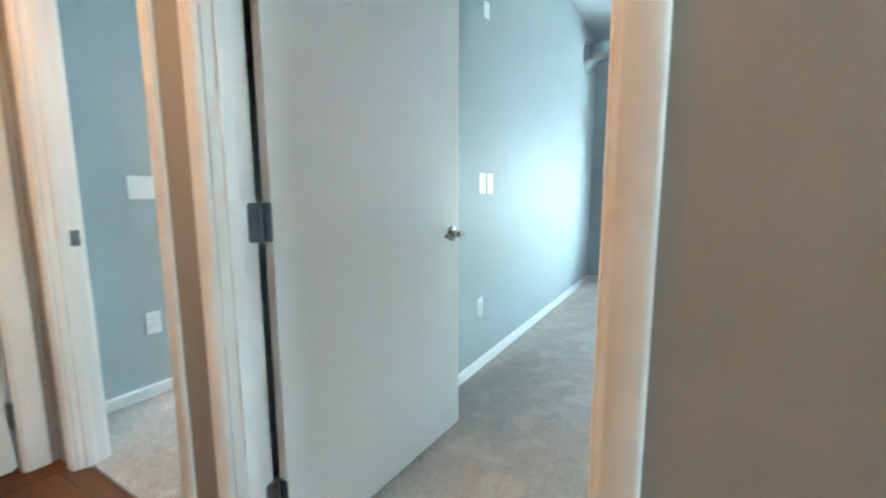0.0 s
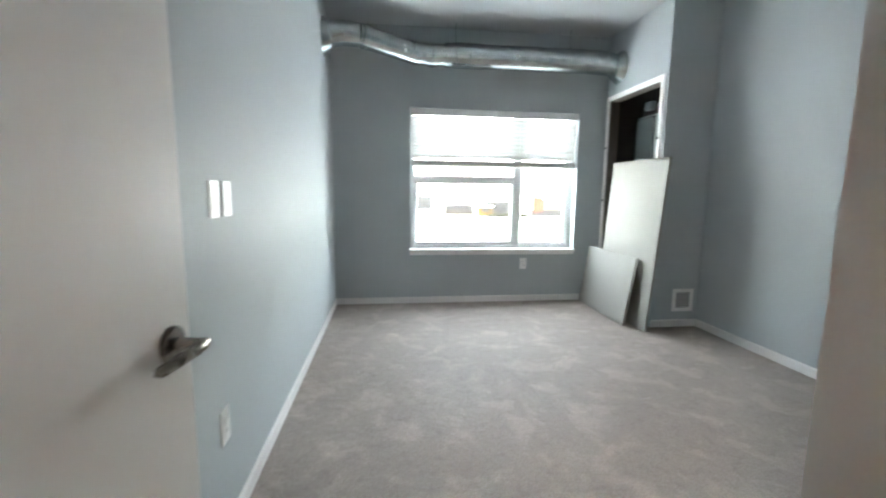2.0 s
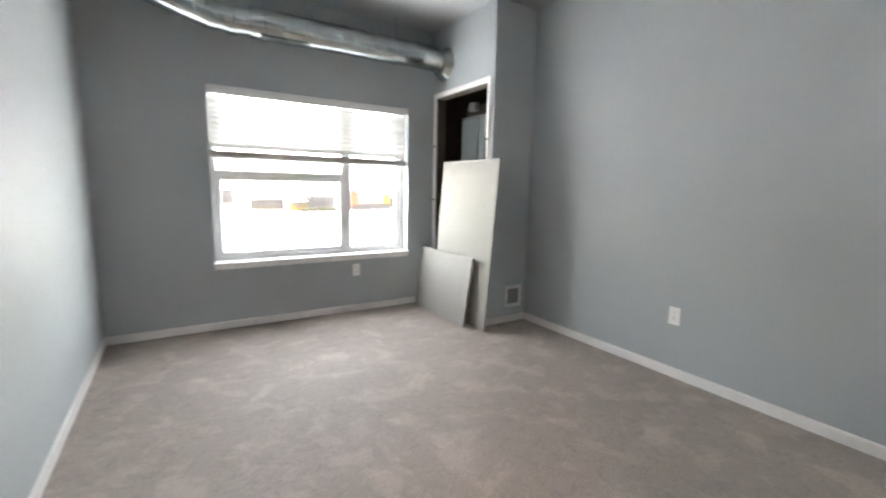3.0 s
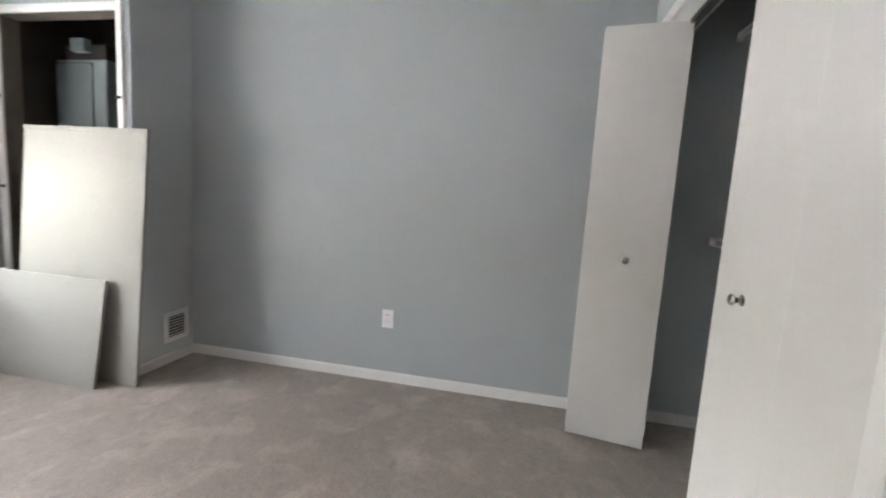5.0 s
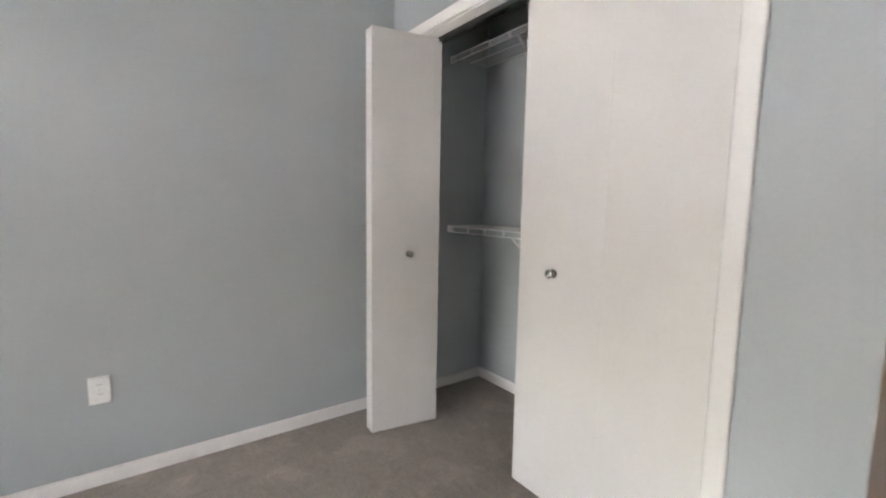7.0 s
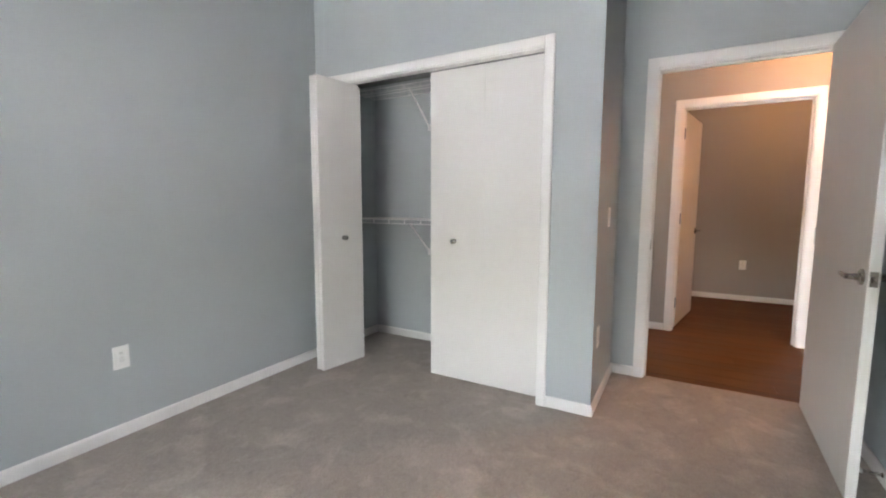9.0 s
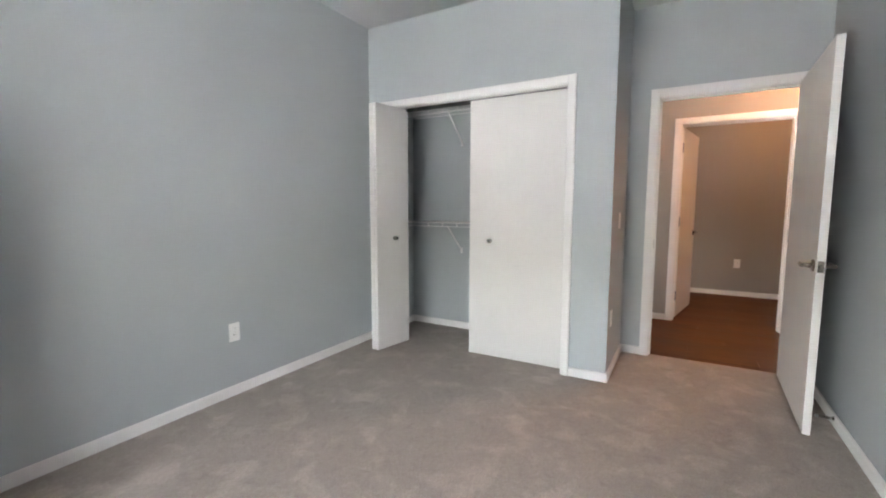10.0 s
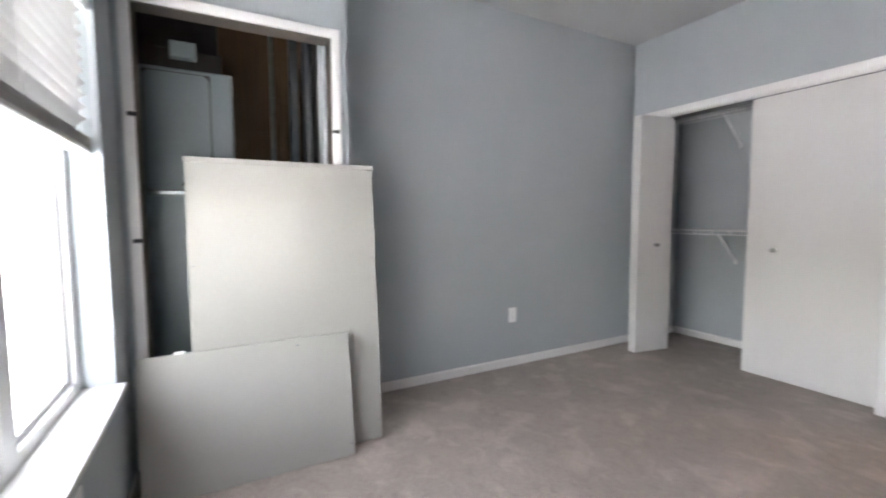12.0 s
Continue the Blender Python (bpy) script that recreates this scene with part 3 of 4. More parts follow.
part("return", boxes((WX0 + 0.001, WX0 + 0.004, N, GY0 - 0.001, WZ0 + 0.02, WZ1 - 0.004), (WX1 - 0.004, WX1 - 0.001, N, GY0 - 0.001, WZ0 + 0.02, WZ1 - 0.004),
                     (WX0 + 0.001, WX1 - 0.001, N, GY0 - 0.001, WZ1 - 0.004, WZ1 - 0.001)), WALL, window, "blue-grey painted window reveal")
part("window_sill", boxes((WX0 - 0.008, WX1 + 0.004, N - 0.035, GY0 + 0.001, WZ0 - 0.012, WZ0 + 0.012), bevel=0.006, seg=3), TRIM, window, "white painted window sill")
part("apron", boxes((WX0 - 0.002, WX1, N - 0.014, N - 0.0005, WZ0 - 0.045, WZ0 - 0.013), bevel=0.003), TRIM, window)

# Unseen window, added as a stand-in for daylight from the hall's east side.
hall_light_opening = thing("added_hall_light_opening", (4.66, 1.63, 0.9), "unseen window added at the hall's end to let daylight in", "window", kind="structure")
part("window_frame", boxes((4.64, 4.70, 1.36, 1.40, 0.9, 1.90), (4.64, 4.70, 1.86, 1.90, 0.9, 1.90), (4.64, 4.70, 1.40, 1.86, 0.9, 0.94), (4.64, 4.70, 1.40, 1.86, 1.86, 1.90), bevel=0.004), VINYL, hall_light_opening)
pane = part("pane", boxes((4.668, 4.672, 1.398, 1.862, 0.938, 1.862)), GLASS, hall_light_opening, "clear glass pane")
pane.visible_shadow = False

blind = thing("window_blind", ((WX0 + WX1) / 2, N + 0.055, WZ1), "white slatted blind, half raised in the window", "blind")
bx0, bx1, BY = WX0 + 0.012, WX1 - 0.012, N + 0.052
part("headrail", boxes((bx0, bx1, BY - 0.03, BY + 0.03, WZ1 - 0.052, WZ1 - 0.006), bevel=0.003), BLIND, blind)
part("valance", boxes((bx0 - 0.004, bx1 + 0.004, BY - 0.043, BY - 0.033, WZ1 - 0.075, WZ1 - 0.006), bevel=0.004), BLIND, blind, "white blind valance")
pitch = 0.0405
zb = 1.475
slat_bm = bmesh.new()
prof = [(-0.0245, -0.0010), (-0.012, 0.0022), (0.0, 0.0034), (0.012, 0.0022), (0.0245, -0.0010)]
tops = [[slat_bm.verts.new((x, y, z + 0.0013)) for y, z in prof] for x in (bx0, bx1)]
bots = [[slat_bm.verts.new((x, y, z - 0.0013)) for y, z in prof] for x in (bx0, bx1)]
for i in range(4):
    slat_bm.faces.new((tops[0][i], tops[0][i + 1], tops[1][i + 1], tops[1][i]))
    slat_bm.faces.new((bots[0][i], bots[1][i], bots[1][i + 1], bots[0][i + 1]))
for i in (0, 4):
    slat_bm.faces.new((tops[0][i], tops[1][i], bots[1][i], bots[0][i]))
for k in (0, 1):
    for i in range(4):
        slat_bm.faces.new((tops[k][i], bots[k][i], bots[k][i + 1], tops[k][i + 1]))
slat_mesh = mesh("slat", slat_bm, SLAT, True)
count = int((WZ1 - 0.085 - zb - 0.02) / pitch) + 1
for i in range(count):
    s = new("slat", slat_mesh)
    s.parent = blind
    s.matrix_parent_inverse = blind.matrix_basis.inverted()
    s.matrix_basis = pose(0, BY, zb + 0.025 + i * pitch, -50 + random.uniform(-1.5, 1.5), 0, 0)
for i in range(9):   # gathered slats resting on the bottom rail
    s = new("slat", slat_mesh)
    s.parent = blind
    s.matrix_parent_inverse = blind.matrix_basis.inverted()
    s.matrix_basis = pose(0, BY + random.uniform(-0.001, 0.001), zb - 0.055 + i * 0.0042, 0, 0, 0)
part("bottom_rail", boxes((bx0, bx1, BY - 0.026, BY + 0.026, zb - 0.078, zb - 0.058), bevel=0.004), BLIND, blind)
for x in (bx0 + 0.12, (bx0 + bx1) / 2 - 0.2, (bx0 + bx1) / 2 + 0.25, bx1 - 0.12):
    bm = bmesh.new()
    for dy in (-0.027, 0.027):
        rod(bm, (x, BY + dy, zb - 0.06), (x, BY + dy, WZ1 - 0.05), 0.0009, seg=5)
    part("ladder_cord", bm, BLIND, blind)
bm = bmesh.new()
rod(bm, (bx1 - 0.05, BY - 0.046, WZ1 - 0.08), (bx1 - 0.045, BY - 0.046, 1.25), 0.0012, seg=5)
lathe(bm, (bx1 - 0.045, BY - 0.046, 1.25), (0, 0, -1), [(0, 0.003), (0.01, 0.007), (0.035, 0.009), (0.04, 0.004)], 12)
part("pull_cord", bm, BLIND, blind)

# ---- duct under the ceiling ----
duct = thing("air_duct", (3.0, 6.36, 2.39), "round galvanised air duct under the ceiling along the window wall", "duct")
R = 0.092


def duct_run(a, b, name="duct_section", r=R):
    a, b = Vector(a), Vector(b)
    n = max(2, int((b - a).length / 0.02))
    bm = bmesh.new()
    pts, rad = [], []
    for i in range(n + 1):
        pts.append(a.lerp(b, i / n))
        rad.append(r + (0.0018 if i % 6 == 0 else 0.0))
    tube(bm, pts, rad, 28)
    part(name, bm, GALV, duct, smooth=True)


def duct_band(p, d, r=R + 0.004, w=0.05):
    bm = bmesh.new()
    p, d = Vector(p), Vector(d).normalized()
    tube(bm, [p - d * w, p - d * w * 0.98, p - d * 0.004, p, p + d * 0.004, p + d * w * 0.98, p + d * w], [r - 0.003, r, r, r + 0.004, r, r, r - 0.003], 28)
    part("coupling", bm, GALV, duct, "galvanised coupling band", True)


def duct_elbow(points, r=R):
    bm = bmesh.new()
    tube(bm, points, r, 28)
    part("elbow", bm, GALV, duct, "segmented galvanised elbow")


RS = 0.109                            # the wider straight run
SZ = 2.408
PW, P0, P1 = (1.622, 6.10, 2.405), (1.78, 6.085, 2.438), (1.90, 6.125, 2.442)
P2, P3 = (2.40, 6.395, 2.396), (2.56, 6.43, 2.398)
P4, P5, PM = (4.14, 6.40, SZ), (4.26, 6.385, SZ - 0.012), (4.388, 6.365, SZ - 0.05)
duct_elbow([PW, (1.70, 6.085, 2.425), P0, P1], [R + 0.014, R + 0.010, R + 0.008, R + 0.004])
duct_run(P1, P2)
duct_elbow([(2.34, 6.36, 2.409), P2, (2.48, 6.418, 2.406), P3], R + 0.004)
duct_run(P3, (2.70, 6.428, SZ), "crimped_section", R + 0.002)
duct_run((2.68, 6.428, SZ), P4, r=RS)
duct_elbow([P4, P5, (4.34, 6.372, SZ - 0.03), PM], [RS + 0.002, RS, RS - 0.006, RS - 0.012])
duct_band(P3, (1, 0, 0), R + 0.009, 0.03)
duct_band((2.90, 6.424, SZ), (1, 0, 0), RS + 0.005, 0.13)
duct_band((1.97, 6.155, 2.436), Vector(P2) - Vector(P1), R + 0.007)
part("access_plate", boxes((2.745, 3.11, 6.350, 6.394, 2.303, 2.3055), (2.745, 2.749, 6.350, 6.394, 2.292, 2.303), (3.106, 3.11, 6.350, 6.394, 2.292, 2.303), bevel=0.0008), GALV, duct, "flat plate with turned-down ends under the duct")
for p, s, r0 in ((PW, 1, R), (PM, -1, RS - 0.016)):
    bm = bmesh.new()
    v = Vector((s, 0, 0))
    tube(bm, [Vector(p) + v * 0.001, Vector(p) + v * 0.006, Vector(p) + v * 0.055, Vector(p) + v * 0.07], [r0 + 0.062, r0 + 0.060, r0 + 0.020, r0 + 0.016], 28)
    part("wall_collar", bm, GALV, duct, "flared galvanised wall collar", True)
for x in (2.78, 3.9):
    bm = bmesh.new()
    tube(bm, [(x, 6.425 + (RS + 0.006) * math.sin(a), SZ + (RS + 0.006) * math.cos(a)) for a in [i * math.pi / 12 for i in range(25)]], 0.003, 8, False)
    rod(bm, (x, 6.425, SZ + RS), (x, 6.425, H), 0.003, seg=8)
    part("hanger", bm, GALV, duct, "galvanised hanger strap")


# ---- furnace closet ----
unit = thing("air_handler", (4.85, 6.30, 0), "grey-green enamelled air handler cabinet in the furnace closet", "air handler")
part("cabinet", boxes((4.70, 5.06, 6.115, 6.52, 0.04, 1.915), bevel=0.012, seg=3), CABINET, unit)
front = boxes((4.690, 4.70, 6.225, 6.505, 1.315, 1.888))
bmesh.ops.bevel(front, geom=[e for e in front.edges if abs(e.verts[0].co.x - e.verts[1].co.x) > 0.001 and e.verts[0].co.z > 1.5], offset=0.03, segments=6, affect="EDGES", profile=0.5)
part("panel_gap", boxes((4.6985, 4.7012, 6.219, 6.508, 1.309, 1.894)), DARK, unit, "dark gap round the front panel")
part("upper_panel", front, CABINET, unit, "enamelled front panel with rounded top corners")
part("lower_panel", boxes((4.690, 4.70, 6.165, 6.505, 0.30, 1.285), bevel=0.006, seg=2), CABINET, unit)
part("seam_trim", boxes((4.686, 4.70, 6.165, 6.505, 1.289, 1.311), bevel=0.002), GALV, unit, "bright metal seam strip")
part("data_plate", boxes((4.687, 4.6895, 6.26, 6.36, 1.335, 1.352)), SLOT, unit, "dark maker's plate")
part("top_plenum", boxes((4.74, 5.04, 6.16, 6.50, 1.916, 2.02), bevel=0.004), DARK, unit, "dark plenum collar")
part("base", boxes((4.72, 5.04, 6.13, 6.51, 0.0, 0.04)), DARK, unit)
# The pale box takes the cabinet's grey because the closet is dim.
part("control_box", boxes((4.69, 4.74, 6.275, 6.39, 1.965, 2.045), bevel=0.004), CABINET, unit, "grey control box")
wall("wall_furnace_closet_back", "bare dark board behind the air handler", (E + 0.12, E + 0.25, MY, MY + 0.1, 0, H))
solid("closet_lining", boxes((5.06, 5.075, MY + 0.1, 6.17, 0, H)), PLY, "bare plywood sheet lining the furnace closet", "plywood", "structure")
# Near-black sheets stand in for the shade behind and beside the unit.
solid("closet_lining_dark", boxes((5.06, 5.072, 6.171, N, 0, H), (MX + 0.1, 5.06, N - 0.012, N - 0.001, 0, H), (4.62, 5.06, MY + 0.101, MY + 0.11, 0, H)), DARK, "furnace closet lining coloured near black for the closet's shade", "board", "structure")
# Steel again, coloured darker for the shade deep in the closet.
SHADED_STEEL = material("shaded_dark_steel", (0.045, 0.052, 0.057), 0.6, 0.5, vary=0.12, scale=10, bump=0.05, dist=0.0005)
for y, x, w, m in ((5.905, 4.82, 0.010, STUD), (5.80, 4.74, 0.022, SHADED_STEEL)):
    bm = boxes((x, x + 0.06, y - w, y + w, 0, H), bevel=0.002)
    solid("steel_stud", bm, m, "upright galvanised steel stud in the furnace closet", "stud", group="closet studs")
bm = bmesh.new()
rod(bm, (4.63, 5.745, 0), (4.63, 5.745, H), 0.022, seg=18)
solid("vent_pipe", bm, SHADED_STEEL, "upright metal pipe in the furnace closet, coloured dark for shade", "pipe", smooth=True)
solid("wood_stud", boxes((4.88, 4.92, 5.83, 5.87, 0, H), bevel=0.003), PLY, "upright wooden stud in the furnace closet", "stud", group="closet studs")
for y, z in ((6.512, 1.607), (6.515, 1.077), (5.660, 1.609)):
    catch = boxes((MX - 0.021, MX - 0.0145, y - 0.017, y + 0.017, z - 0.009, z + 0.009), (MX - 0.028, MX - 0.021, y - 0.006, y + 0.012, z - 0.006, z + 0.006), bevel=0.002)
    part("panel_clip", catch, SLOT, frame_6, "small black panel catch")


# ---- loose panels leaning on the closet ----
def leaning_panel(name, y0, y1, x_foot, x_top, height, thick, label, lip=True):
    lean = math.atan2(x_top - x_foot, height)
    length = math.hypot(x_top - x_foot, height)
    root = thing(name, (x_foot, (y0 + y1) / 2, 0), label, "panel", "loose closet panels")
    bm = boxes((0, thick, y0, y1, 0.0, length), bevel=0.002, seg=2)
    bm.transform(Matrix.Translation((x_foot, 0, 0.002)) @ Matrix.Rotation(lean, 4, "Y"))
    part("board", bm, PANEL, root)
    if lip:
        bm = boxes((-0.004, thick + 0.002, y0 - 0.002, y1 + 0.002, length - 0.022, length + 0.002), bevel=0.002)
        bm.transform(Matrix.Translation((x_foot, 0, 0.002)) @ Matrix.Rotation(lean, 4, "Y"))
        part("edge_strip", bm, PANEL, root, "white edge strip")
    return root


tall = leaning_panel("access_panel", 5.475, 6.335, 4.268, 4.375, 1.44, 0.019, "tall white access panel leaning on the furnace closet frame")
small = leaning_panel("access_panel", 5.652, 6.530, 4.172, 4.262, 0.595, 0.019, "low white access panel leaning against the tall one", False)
def panel_screw(root, x, y, z):
    bm = bmesh.new()
    lathe(bm, (x, y, z), (-1, 0, 0.07), [(0, 0.0045), (0.0012, 0.0042), (0.0018, 0.002)], 10)
    part("screw", bm, HINGE, root, "small steel screw head")


for y, z in ((5.492, 0.96), (5.492, 0.10), (6.318, 0.96)):
    panel_screw(tall, 4.268 + 0.107 * z / 1.44 - 0.0003, y, z)
for y, z in ((5.668, 0.06), (5.90, 0.565), (6.51, 0.06)):
    panel_screw(small, 4.172 + 0.09 * z / 0.595 - 0.0003, y, z)
bm = boxes((4.262, 4.28, 6.36, 6.40, 0.592, 0.604), bevel=0.002)
part("catch", bm, PLASTIC, small, "small white panel catch")


# ---- wall plates ----
def plate(name, at, nrm, wide, tall, label, category, kind="outlet", group=""):
    """A wall plate; nrm is the way out of the wall along x or y."""
    root = thing(name, at, label, category, group)
    x, y, z = at
    nx, ny = nrm

    def p(u0, u1, d0, d1, z0, z1, bv=0.0008):
        if nx:
            return boxes((x + nx * d0, x + nx * d1, y + u0, y + u1, z + z0, z + z1), bevel=bv)
        return boxes((x + u0, x + u1, y + ny * d0, y + ny * d1, z + z0, z + z1), bevel=bv)
    part("faceplate", p(-wide / 2, wide / 2, 0.0005, 0.006, -tall / 2, tall / 2, 0.002), PLASTIC, root)
    n = max(1, round(wide / 0.072))
    for i in range(n):
        c = (i - (n - 1) / 2) * 0.046
        if kind == "switch":
            part("rocker", p(c - 0.0165, c + 0.0165, 0.006, 0.0085, -0.033, 0.033, 0.0015), PLASTIC, root)
        elif kind == "outlet":
            for s in (-1, 1):
                f = part("receptacle", p(c - 0.0165, c + 0.0165, 0.006, 0.0075, s * 0.0195 - 0.0145, s * 0.0195 + 0.0145, 0.0015), PLASTIC, root)
                for u in (-0.006, 0.006):
                    part("slot", p(c + u - 0.001, c + u + 0.001, 0.0076, 0.0080, s * 0.0195 - 0.001, s * 0.0195 + 0.008, 0), SLOT, f)
            part("screw", p(c - 0.002, c + 0.002, 0.006, 0.0072, -0.002, 0.002, 0.0005), NICKEL, root)
    return root


plate("wall_outlet", (E, 4.194, 0.407), (-1, 0), 0.072, 0.116, "white duplex outlet on the blue-grey wall", "outlet", group="outlets")
plate("wall_outlet", (W, 3.652, 0.385), (1, 0), 0.072, 0.116, "white duplex outlet below the light switches", "outlet", group="outlets")
plate("wall_outlet", (3.555, N, 0.405), (0, -1), 0.072, 0.116, "white duplex outlet under the window sill", "outlet", group="outlets")
plate("wall_outlet", (JX, 2.70, 0.42), (-1, 0), 0.072, 0.116, "white duplex outlet on the wardrobe's side wall", "outlet", group="outlets")
plate("wall_outlet", (1.757, BK, 0.440), (0, 1), 0.072, 0.116, "white duplex outlet in the room across the hall", "outlet", group="outlets")
plate("wall_outlet", (0.285, 2.495, 0.395), (1, 0), 0.072, 0.116, "white outlet inside the second bedroom door", "outlet", group="outlets")
plate("light_switch", (W, 3.668, 1.113), (1, 0), 0.072, 0.116, "white rocker light switch on the blue-grey wall", "light switch", "switch", "switches")
plate("light_switch", (W, 3.772, 1.113), (1, 0), 0.072, 0.116, "white rocker light switch beside another one", "light switch", "switch", "switches")
plate("light_switch", (0.285, 2.50, 1.095), (1, 0), 0.118, 0.116, "white double light switch inside the second bedroom", "light switch", "switch", "switches")
plate("light_switch", (JX, 2.47, 1.095), (-1, 0), 0.072, 0.116, "white switch on the wardrobe's side wall", "light switch", "switch", "switches")
plate("wall_sensor", (W, 3.70, 2.06), (1, 0), 0.07, 0.09, "small white sensor high on the wall", "sensor", "blank")

# ---- vent ----
vent = thing("wall_vent", (4.68, MY, 0.238), "white louvred return vent low on the wall", "vent")
vx0, vx1, vz0, vz1 = 4.582, 4.775, 0.138, 0.337
part("frame", boxes((vx0, vx1, MY - 0.008, MY - 0.0005, vz0, vz0 + 0.032), (vx0, vx1, MY - 0.008, MY - 0.0005, vz1 - 0.032, vz1),
                    (vx0, vx0 + 0.032, MY - 0.008, MY - 0.0005, vz0 + 0.032, vz1 - 0.032), (vx1 - 0.032, vx1, MY - 0.008, MY - 0.0005, vz0 + 0.032, vz1 - 0.032), bevel=0.0015), TRIM, vent)
part("backing", boxes((vx0 + 0.03, vx1 - 0.03, MY - 0.0015, MY - 0.0006, vz0 + 0.03, vz1 - 0.03)), SLOT, vent, "dark gap behind the slats")
lou = boxes((vx0 + 0.032, vx1 - 0.032, -0.0035, 0.0035, -0.0010, 0.0010))
lou_mesh = mesh("slat", lou, TRIM)
for i in range(7):
    s = new("slat", lou_mesh)
    s.parent = vent
    s.matrix_parent_inverse = vent.matrix_basis.inverted()
    s.matrix_basis = pose(0, MY - 0.0052, vz0 + 0.0425 + i * 0.019, 25, 0, 0)

# ---- door stop on the baseboard ----
stopper = thing("door_stop", (W + 0.012, 2.83, 0.045), "spring door stop with a white tip on the baseboard", "door stop")
bm = bmesh.new()
helix = [(W + 0.014 + 0.062 * i / 110, 2.83 + 0.0065 * math.cos(i * 0.7), 0.045 + 0.0065 * math.sin(i * 0.7)) for i in range(111)]
tube(bm, helix, 0.0013, 6)
part("spring", bm, NICKEL, stopper, "coiled steel spring", True)
bm = bmesh.new()
lathe(bm, (W + 0.076, 2.83, 0.045), (1, 0, 0), [(0, 0.006), (0.002, 0.0095), (0.012, 0.0095), (0.016, 0.006)], 16)
part("tip", bm, RUBBER, stopper, "white rubber tip", True)
bm = bmesh.new()
lathe(bm, (W + 0.012, 2.83, 0.045), (1, 0, 0), [(0, 0.011), (0.003, 0.011), (0.005, 0.007)], 16)
part("base", bm, NICKEL, stopper, smooth=True)


# ---- ceiling lights of the hall and the room across ----
def flush_light(x, y, watts):
    root = thing("ceiling_light", (x, y, H), "warm lit flush ceiling light with an opal bowl", "ceiling light", "hall lights")
    bm = bmesh.new()
    lathe(bm, (x, y, H - 0.001), (0, 0, -1), [(0, 0.15), (0.02, 0.15), (0.024, 0.14)], 32)
    part("pan", bm, NICKEL, root, smooth=True)
    bm = bmesh.new()
    lathe(bm, (x, y, H - 0.025), (0, 0, -1), [(0, 0.138), (0.03, 0.125), (0.055, 0.09), (0.068, 0.045), (0.072, 0.004)], 32)
    part("bowl", bm, GLOW, root, "lit opal glass bowl", True)
    warm_lamp(x, y, H - 0.24, watts)


flush_light(1.50, 1.35, 0.48)
flush_light(1.45, -0.25, 0.20)

# ---- outdoors ----
G = -5.0
solid("ground", boxes((-900, 900, -900, 2200, G - 0.5, G)), SNOW, "flat snow-covered open ground", "snow", "structure")
solid("building_base", boxes((-1.9, 5.2, BK - 0.12, N + 0.2, G, -0.125)), TRIM, "plain storey below the flat", "building", "structure")
FACADE_GREY = material("pale_metal_cladding", (0.013, 0.013, 0.0135), 0.8, vary=0.05, scale=0.2, bump=0, spec=0.03)
FACADE_TAN = material("tan_block_wall", (0.012, 0.0108, 0.0092), 0.8, vary=0.06, scale=0.3, bump=0, spec=0.03)
FACADE_RED = material("rust_red_cladding", (0.032, 0.014, 0.0095), 0.8, vary=0.06, scale=0.3, bump=0, spec=0.03)
FACADE_YEL = material("ochre_cladding", (0.034, 0.022, 0.0075), 0.8, vary=0.05, scale=0.3, bump=0, spec=0.03)
SIGN = material("pale_sign_board", (0.04, 0.036, 0.029), 0.8, vary=0.03, scale=0.4, bump=0, spec=0.03)
ROOF = material("snowy_roof", (0.75, 0.77, 0.79), 0.9, vary=0.05, scale=0.2, bump=0, spec=0.03)
DARKWIN = material("dark_far_window", (0.010, 0.010, 0.011), 0.8, vary=0.1, scale=1, bump=0, spec=0.03)
SCRUB = material("bare_scrub", (0.011, 0.0112, 0.0085), 0.95, vary=0.2, scale=0.5, bump=0, spec=0.03)


def far_building(x0, x1, y, depth, height, mat, label, windows=0, band=None):
    root = thing("far_building", ((x0 + x1) / 2, y, G), label, "building", "far buildings")
    part("wall", boxes((x0, x1, y, y + depth, G, G + height)), mat, root)
    part("roof", boxes((x0 - 0.4, x1 + 0.4, y - 0.4, y + depth + 0.4, G + height, G + height + 0.35)), ROOF, root)
    for i in range(windows):
        c = x0 + (x1 - x0) * (i + 0.5) / windows
        part("window", boxes((c - 1.1, c + 1.1, y - 0.08, y - 0.005, G + 1.0, G + 2.6)), DARKWIN, root)
    if band:
        part("sign_band", boxes((x0 + 1.5, x1 - 1.5, y - 0.15, y - 0.01, G + height * 0.45, G + height * 0.9)), band, root, "pale lit sign band")


shop = thing("far_building", (45.5, 110, G), "low shop with pale sign front and rust-red corner across snow", "building", "far buildings")
part("wall", boxes((39.8, 51.4, 110, 113, G, G + 1.7)), FACADE_GREY, shop, "grey lower wall")
part("upper_wall", boxes((42.2, 49.6, 110.02, 113, G + 1.7, G + 4.5)), FACADE_GREY, shop)
part("corner", boxes((39.6, 42.2, 109.8, 110.6, G + 1.2, G + 4.9)), FACADE_RED, shop, "rust-red corner block")
part("pier", boxes((49.6, 51.4, 109.8, 110.6, G + 1.6, G + 4.4)), FACADE_YEL, shop, "ochre pier")
part("sign_band", boxes((42.4, 49.4, 109.7, 110.0, G + 1.75, G + 4.1)), SIGN, shop, "pale lit sign band")
part("roof", boxes((39.4, 51.8, 109.5, 113.4, G + 4.9, G + 5.15)), FACADE_TAN, shop)
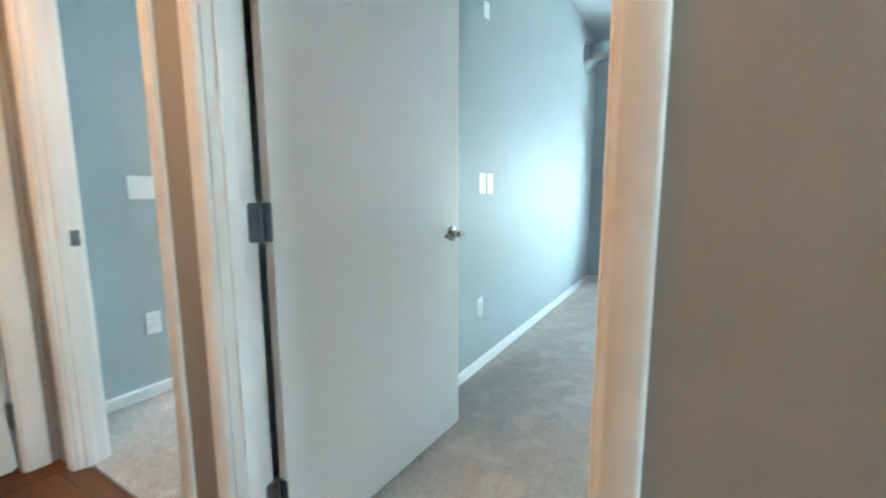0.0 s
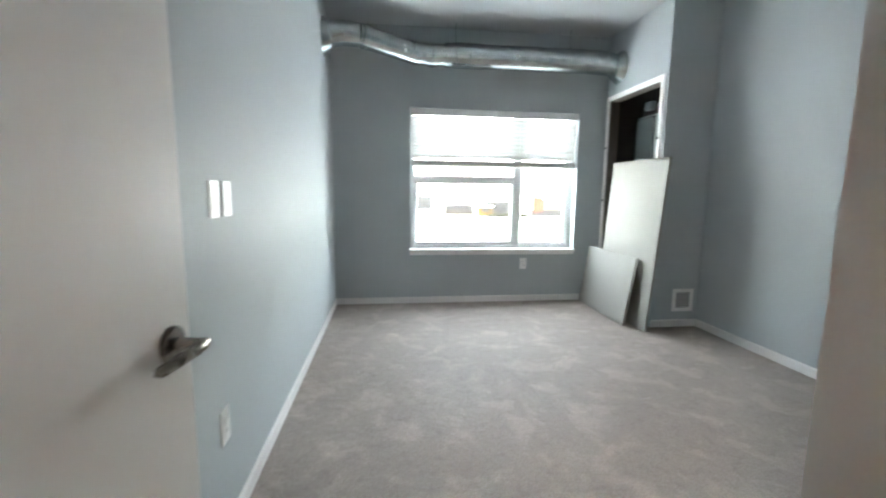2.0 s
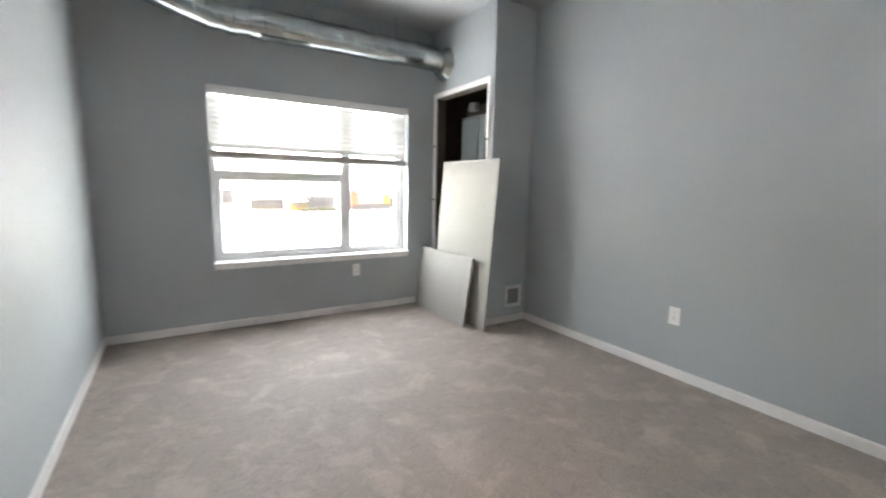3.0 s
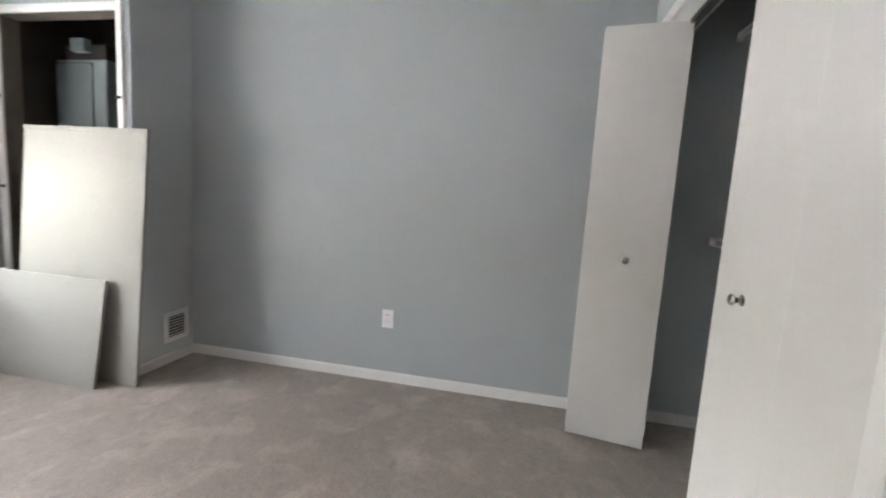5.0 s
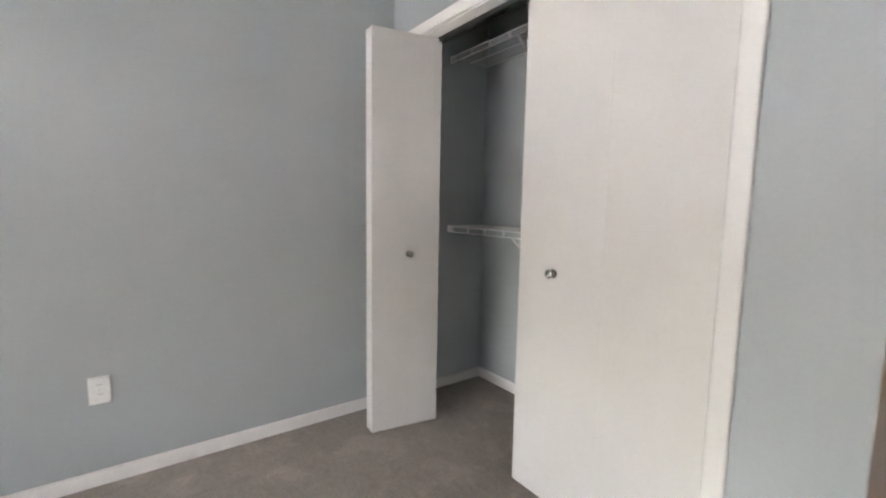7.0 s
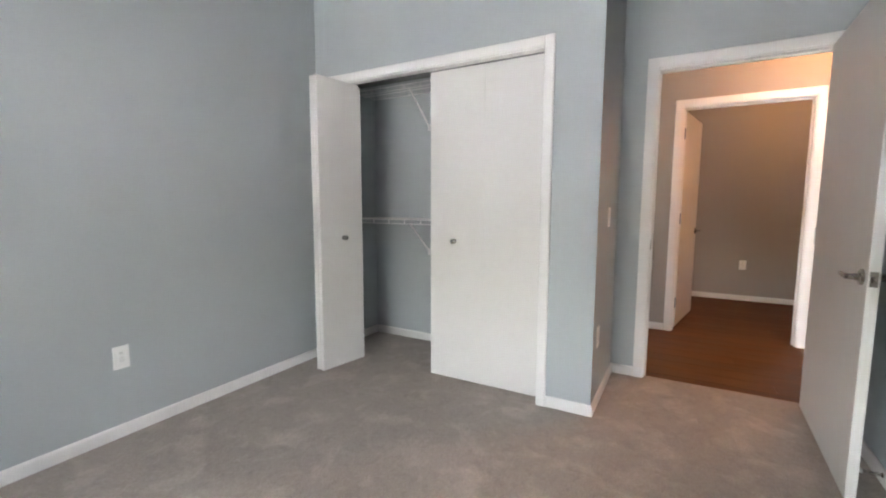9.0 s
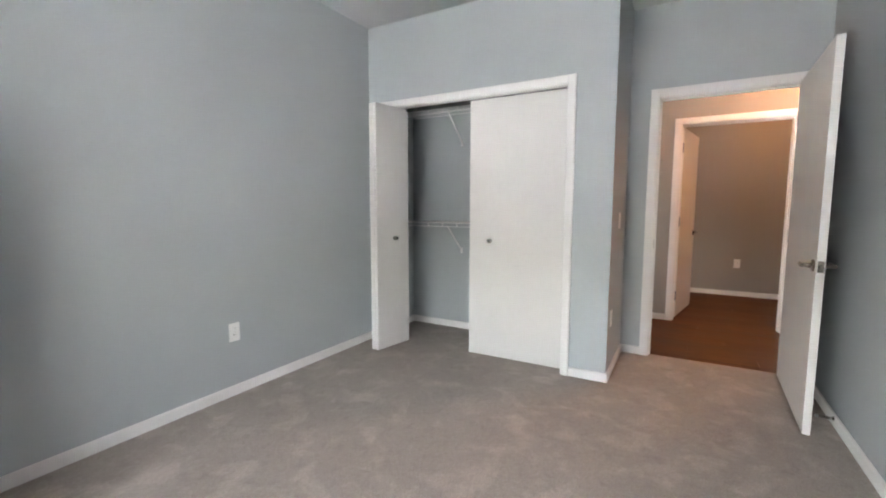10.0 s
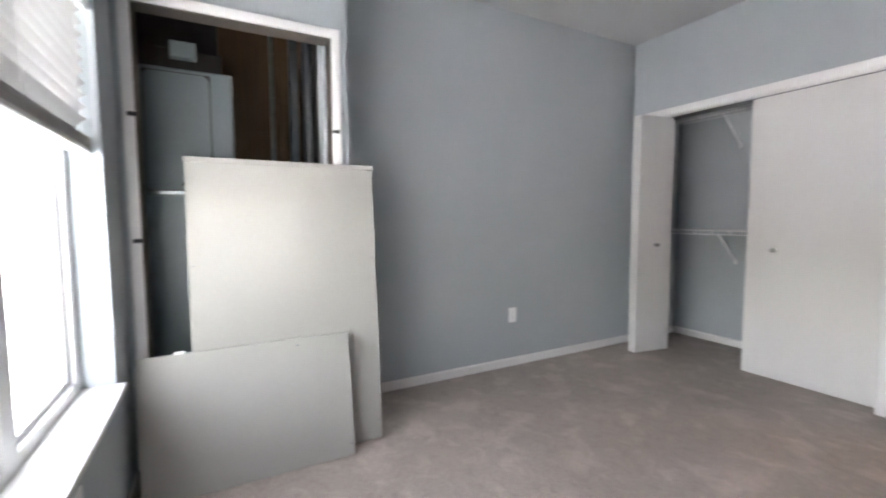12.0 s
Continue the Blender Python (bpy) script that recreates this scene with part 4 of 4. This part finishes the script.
for k in range(4):
    part("window", boxes((41.0 + 2.7 * k, 42.9 + 2.7 * k, 109.92, 109.995, G + 0.5, G + 1.45)), DARKWIN, shop)
far_building(28.8, 37.4, 114, 4, 3.7, FACADE_GREY, "low grey block building across the snow", 4)
far_building(25.0, 28.4, 109, 2.5, 2.4, FACADE_YEL, "small ochre shed across the snow", 1)
far_building(17.5, 25.0, 116, 4, 2.7, FACADE_TAN, "low tan shed row across the snow", 3)
far_building(-8, 17, 150, 20, 4.6, FACADE_GREY, "long low grey warehouse across the snow", 6)
far_building(56, 74, 118, 14, 3.2, FACADE_GREY, "low grey store across the snow", 5)
far_building(-60, -14, 190, 20, 5.0, FACADE_GREY, "far grey warehouse across the snow", 8)
for k, (x0, x1, y) in enumerate(((-20, 10, 140), (26, 37, 107), (60, 120, 150))):
    bm = bmesh.new()
    for i in range(60):
        x, yy, s = random.uniform(x0, x1), y + random.uniform(-2, 2), random.uniform(0.3, 0.9)
        bmesh.ops.create_icosphere(bm, subdivisions=1, radius=s, matrix=Matrix.LocRotScale((x, yy, G + s * 0.4), None, (1.3, 1, random.uniform(0.5, 0.9))))
    for v in bm.verts:
        v.co += 0.25 * noise.noise_vector(v.co * 1.7)
    solid("scrub", bm, SCRUB, "bare scrub sticking out of the snow", "scrub", "stuff")

# ---- hall planks ----
hall_floor = solid("floor_hall", boxes((-0.2, 4.6, BK, DW - 0.056, -0.12, -0.012)), UNDER, "reddish-brown wood plank floor in the hall", "wood floor", "structure")
PWID, PLEN = 0.152, 1.22
shared = {}
y = BK
row = 0
while y < DW - 0.056 - 0.01:
    y1 = min(y + PWID, DW - 0.058)
    x = -0.2 - (row * 0.47) % PLEN
    while x < 4.6:
        a, b = max(x, -0.2), min(x + PLEN, 4.6)
        if b - a > 0.03:
            key = (round(b - a, 3), round(y1 - y, 3))
            if key not in shared:
                shared[key] = mesh("plank", boxes((0.0008, key[0] - 0.0008, 0.0008, key[1] - 0.0008, -0.012, -0.001), bevel=0.0012), PLANK)
            pl = new("plank", shared[key])
            pl.parent = hall_floor
            pl.matrix_basis = pose(a, y, 0)
        x += PLEN
    y += PWID
    row += 1
solid("threshold_strip", boxes((DO0 + 0.018, DO1 - 0.018, DW - 0.062, DW - 0.05, -0.004, 0.003)), PLANK, "dark floor edge where carpet meets planks", "threshold", "structure")
